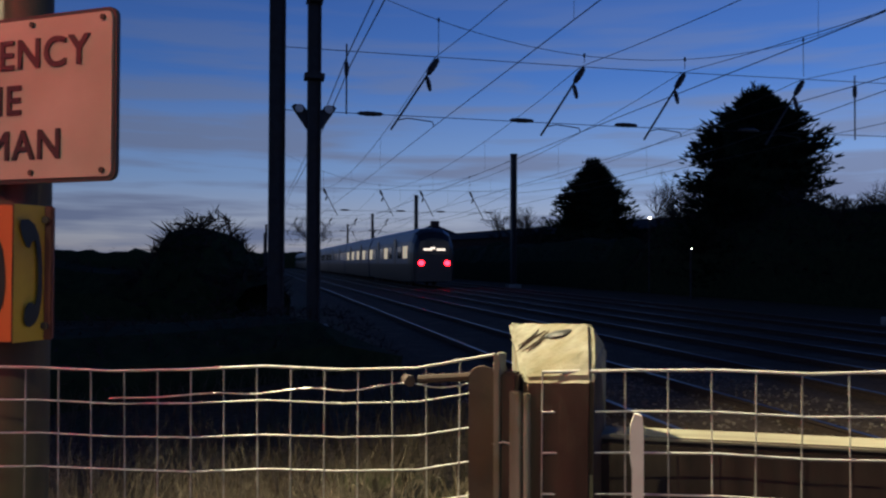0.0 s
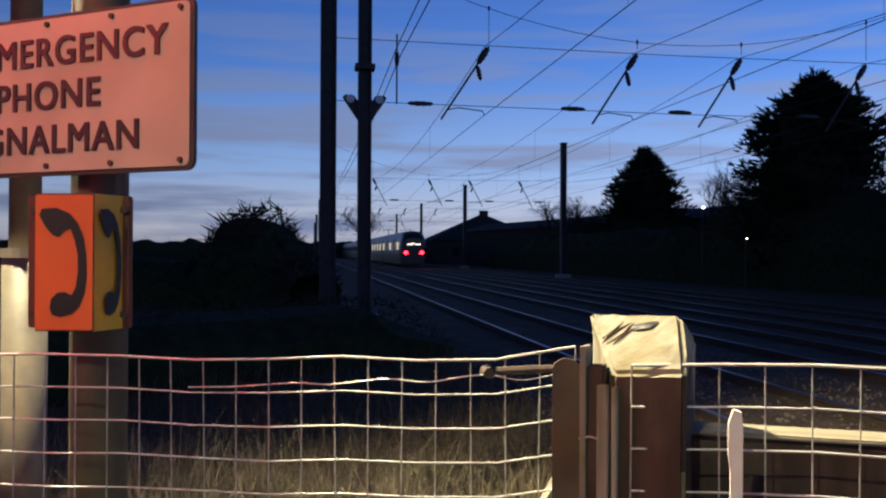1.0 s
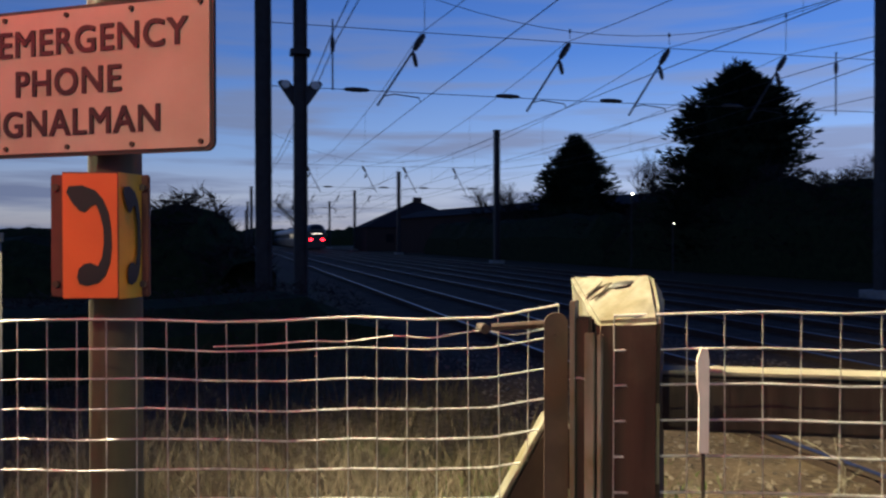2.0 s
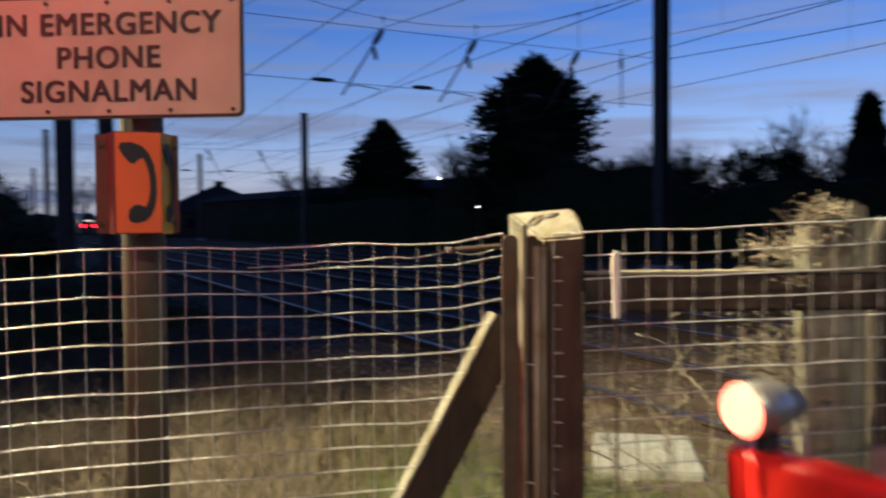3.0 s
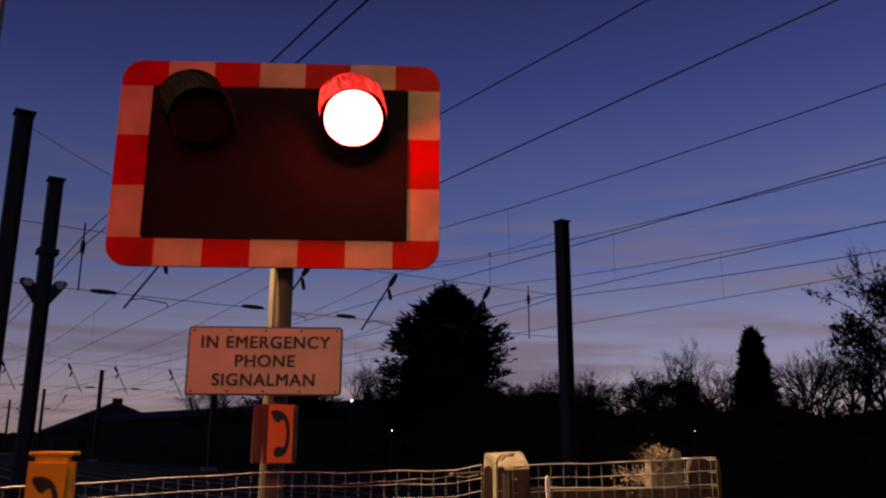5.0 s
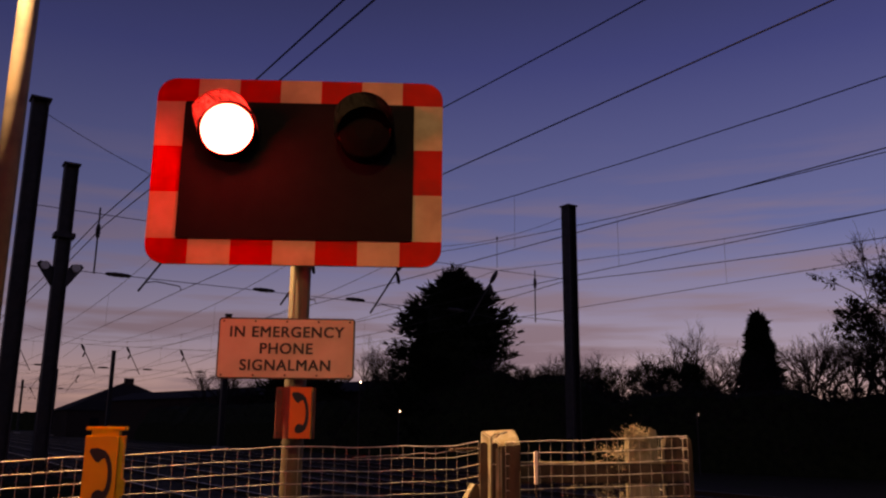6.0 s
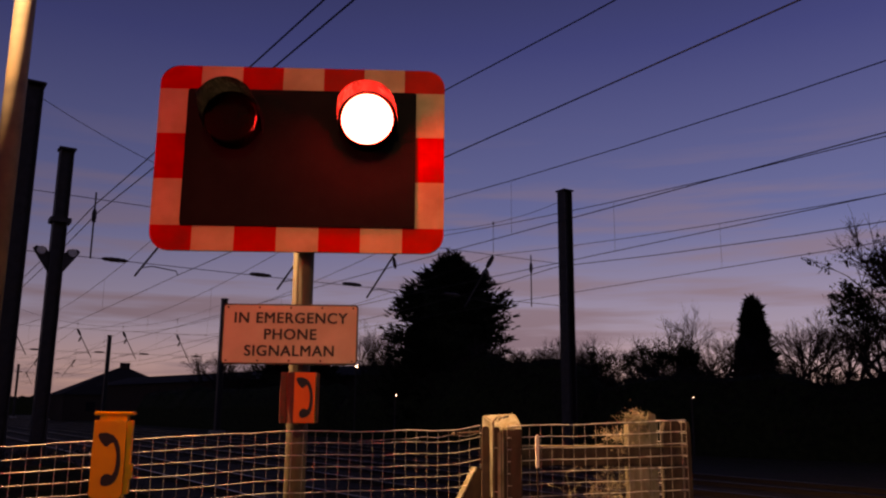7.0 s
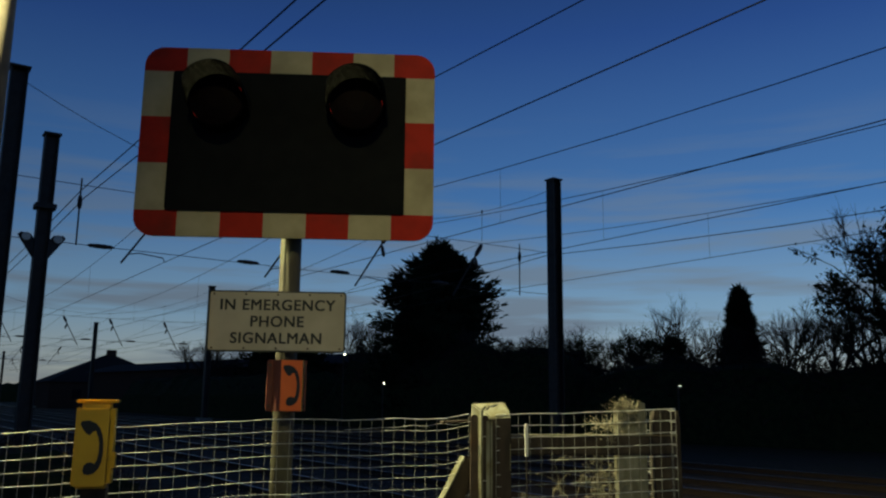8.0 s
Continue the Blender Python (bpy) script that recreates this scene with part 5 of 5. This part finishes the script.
def umbel_weed(at, h, seed):
    """A thin forked stalk whose forks end in open umbels."""
    rng = random.Random(seed)
    t = thing("dead_umbel", pose(at[0], at[1], -0.17, 0, 0, rng.uniform(0, 360)), "thin dead stalk with forked umbels of dry seed", "weed", "dead umbels")
    bm = bm_new()
    pts = [Vector((0, 0, 0))]
    for k in range(9):
        pts.append(pts[-1] + Vector((rng.gauss(0, 0.012), rng.gauss(0, 0.012), h * 0.86 / 9)))
    tube(bm, pts, [0.0026 - 0.00012 * k for k in range(10)], 5)
    part("stalk", bm, M_STEM, t)
    bm = bm_new()
    for k in (6, 7, 8, 9, 9):
        d = Vector((rng.gauss(0, 0.7), rng.gauss(0, 0.7), rng.uniform(0.5, 1.1))).normalized()
        e = pts[k] + d * rng.uniform(0.05, 0.11)
        tube(bm, [pts[k], pts[k].lerp(e, 0.5) + Vector((rng.gauss(0, 0.004), rng.gauss(0, 0.004), 0.003)), e], [0.0016, 0.0014, 0.0011], 4)
        for _ in range(9):
            r = (d + Vector((rng.gauss(0, 0.6), rng.gauss(0, 0.6), rng.gauss(0.1, 0.4)))).normalized() * rng.uniform(0.015, 0.032)
            tube(bm, [e, e + r], [0.0007, 0.0005], 3)
            for _ in range(4):
                c = e + r + Vector((rng.gauss(0, 0.003), rng.gauss(0, 0.003), rng.gauss(0, 0.002)))
                vs = [bm.verts.new(c + Vector((rng.gauss(0, 0.0016), rng.gauss(0, 0.0016), rng.gauss(0, 0.0016)))) for _ in range(3)]
                bm.faces.new(vs)
    part("seed_growth", bm, M_STEM, t)["kind"] = "stuff"
    return t


for k, (x, y, h) in enumerate(((0.44, 0.86, 1.28), (0.50, 0.90, 1.32), (0.55, 0.84, 1.36), (0.62, 0.80, 1.40), (0.66, 0.84, 1.36), (0.70, 0.78, 1.38), (0.70, 0.735, 1.60), (0.74, 0.71, 1.62), (0.765, 0.70, 1.64), (0.78, 0.74, 1.34), (0.82, 0.74, 1.36), (0.60, 0.92, 1.30), (0.47, 0.95, 1.22), (0.75, 0.86, 1.30))):
    umbel_weed((x, y), h, 160 + k)


# dead creeper over the gate post
def creeper(name, label, centre, spread, n, seed):
    rng = random.Random(seed)
    t = thing(name, Matrix(), label, "creeper", kind="stuff")
    bm = bm_new()
    for _ in range(n // 12):
        p = Vector(centre) + Vector((rng.gauss(0, spread[0]), rng.gauss(0, spread[1]), -abs(rng.gauss(0, spread[2]))))
        pts = [p]
        d = Vector((rng.gauss(0, 1), rng.gauss(0, 1), rng.uniform(-0.2, 0.9))).normalized()
        for _ in range(4):
            d = (d + Vector((rng.gauss(0, 0.5), rng.gauss(0, 0.5), rng.gauss(0, 0.4)))).normalized()
            pts.append(pts[-1] + d * rng.uniform(0.008, 0.022))
        tube(bm, pts, [0.0026, 0.0022, 0.0018, 0.0014, 0.001], 4)
    part("vine", bm, M_STEM, t)
    verts, faces = [], []
    for _ in range(n):
        c = Vector(centre) + Vector((rng.gauss(0, spread[0]), rng.gauss(0, spread[1]), rng.gauss(0, spread[2])))
        s = rng.uniform(0.0014, 0.0042)
        k = len(verts)
        verts += [tuple(c + Vector((rng.gauss(0, s), rng.gauss(0, s), rng.gauss(0, s)))) for _ in range(4)]
        faces += [(k, k + 1, k + 2), (k, k + 2, k + 3)]
    me = bpy.data.meshes.new("dry_leaf")
    me.from_pydata(verts, [], faces)
    me.materials.append(M_STEM)
    ob = new("dry_leaf", me)
    ob.parent = t
    return t


def creeper_cap(at, top, seed):
    """Fibrous dead creeper hanging over the head of a post."""
    rng = random.Random(seed)
    t = thing("dead_creeper", Matrix(), "dry pale creeper strands hanging over the gate post", "creeper", kind="stuff")
    bm = bm_new()
    for k in range(240):
        a = rng.uniform(0, 2 * math.pi)
        rise = rng.random()
        q = Vector((at[0] + 0.040 * math.cos(a) * (1 - 0.55 * rise) + rng.gauss(0, 0.004), at[1] + 0.036 * math.sin(a) * (1 - 0.55 * rise), top - 0.10 + 0.10 * rise))
        out = Vector((0.3 * math.cos(a) + rng.gauss(0, 0.3), 0.3 * math.sin(a) + rng.gauss(0, 0.3), 0.9))
        if k % 5 == 0:
            out.z = -0.4
        pts = [q]
        for i in range(5):
            out = (out + Vector((rng.gauss(0, 0.3), rng.gauss(0, 0.3), rng.gauss(0, 0.25)))).normalized()
            pts.append(pts[-1] + out * rng.uniform(0.003, 0.008))
        r = rng.uniform(0.0006, 0.0014)
        tube(bm, pts, [r * (1 - 0.1 * i) for i in range(6)], 3, False)
    part("strands", bm, M_STEM, t)
    return t


creeper_cap((0.825, 0.668), 1.425, 75)
creeper("dead_creeper", "dry pale creeper leaves tangled over the gate post", (0.815, 0.668, 1.41), (0.022, 0.020, 0.020), 700, 71)
creeper("dead_creeper", "dry pale creeper leaves tangled along the mesh", (0.74, 0.70, 1.35), (0.05, 0.03, 0.016), 260, 72)
creeper("dead_creeper", "dry pale creeper stems hanging under the rail", (0.76, 0.74, 1.17), (0.06, 0.04, 0.05), 500, 73)


# ---- what moves ----
def motions():
    walk(train, [(t, pose(TRACKS[2], y, 0)) for t, y in ((0.0, 50.0), (1.0, 84.0), (2.5, 135.0), (4.5, 203.0), (8.0, 322.0))])
    # the arm's angle as the barrier lifts
    lift = [(0.0, -4.8), (2.3, -4.8), (2.6, -4.2), (2.8, -3.5), (3.0, -2.8), (3.2, -0.9), (3.35, 1.2), (3.5, 3.7), (3.7, 7.2), (4.0, 11.6), (4.2, 14.0), (4.5, 17.8), (4.7, 20.1), (5.8, 35.0), (6.9, 50.0), (8.0, 65.0)]
    walk(barrier, [(t, pose(*PIVOT, a, 0, 0)) for t, a in lift])
    for ob, hinge in bars:
        walk(ob, [(t, Matrix.Translation(hinge) @ pose(0, 0, 0, -a, 0, 0)) for t, a in lift])
    top = bars[0][1]
    walk(bottom_rail, [(t, Matrix.Translation(top + Matrix.Rotation(radians(-a), 3, "X") @ Vector((0, 0, -SKIRT)))) for t, a in lift])
    # the crossing lights wink by turning their lit face out and in
    def wink(lens, changes, lit):
        c = lens.location.copy()
        rows = [(0.0, pose(*c, 0, 0, 0 if lit else 180))]
        ang = 0 if lit else 180
        for t in changes:
            rows += [(t - 1 / 30, pose(*c, 0, 0, ang)), (t, pose(*c, 0, 0, ang + 70)), (t + 1 / 30, pose(*c, 0, 0, ang + 125)), (t + 2 / 30, pose(*c, 0, 0, ang + 180))]
            ang += 180
        rows.append((8.0, pose(*c, 0, 0, ang)))
        walk(lens, rows)
    wink(signal_lenses[0], (0.3, 0.65, 1.0, 1.35, 1.7, 2.05, 2.4, 2.75, 3.1, 3.45, 3.9, 4.33, 4.63, 5.05, 5.4, 5.73, 6.13, 6.57, 6.93, 7.23, 7.63), True)
    wink(signal_lenses[1], (0.3, 0.65, 1.0, 1.35, 1.7, 2.05, 2.4, 2.75, 3.1, 3.45, 3.9, 4.33, 4.63, 5.05, 5.4, 5.83, 6.13, 6.57, 6.83, 7.23), False)
    for lens in red_fill_lenses:
        wink(lens, (7.63,), True)


motions()
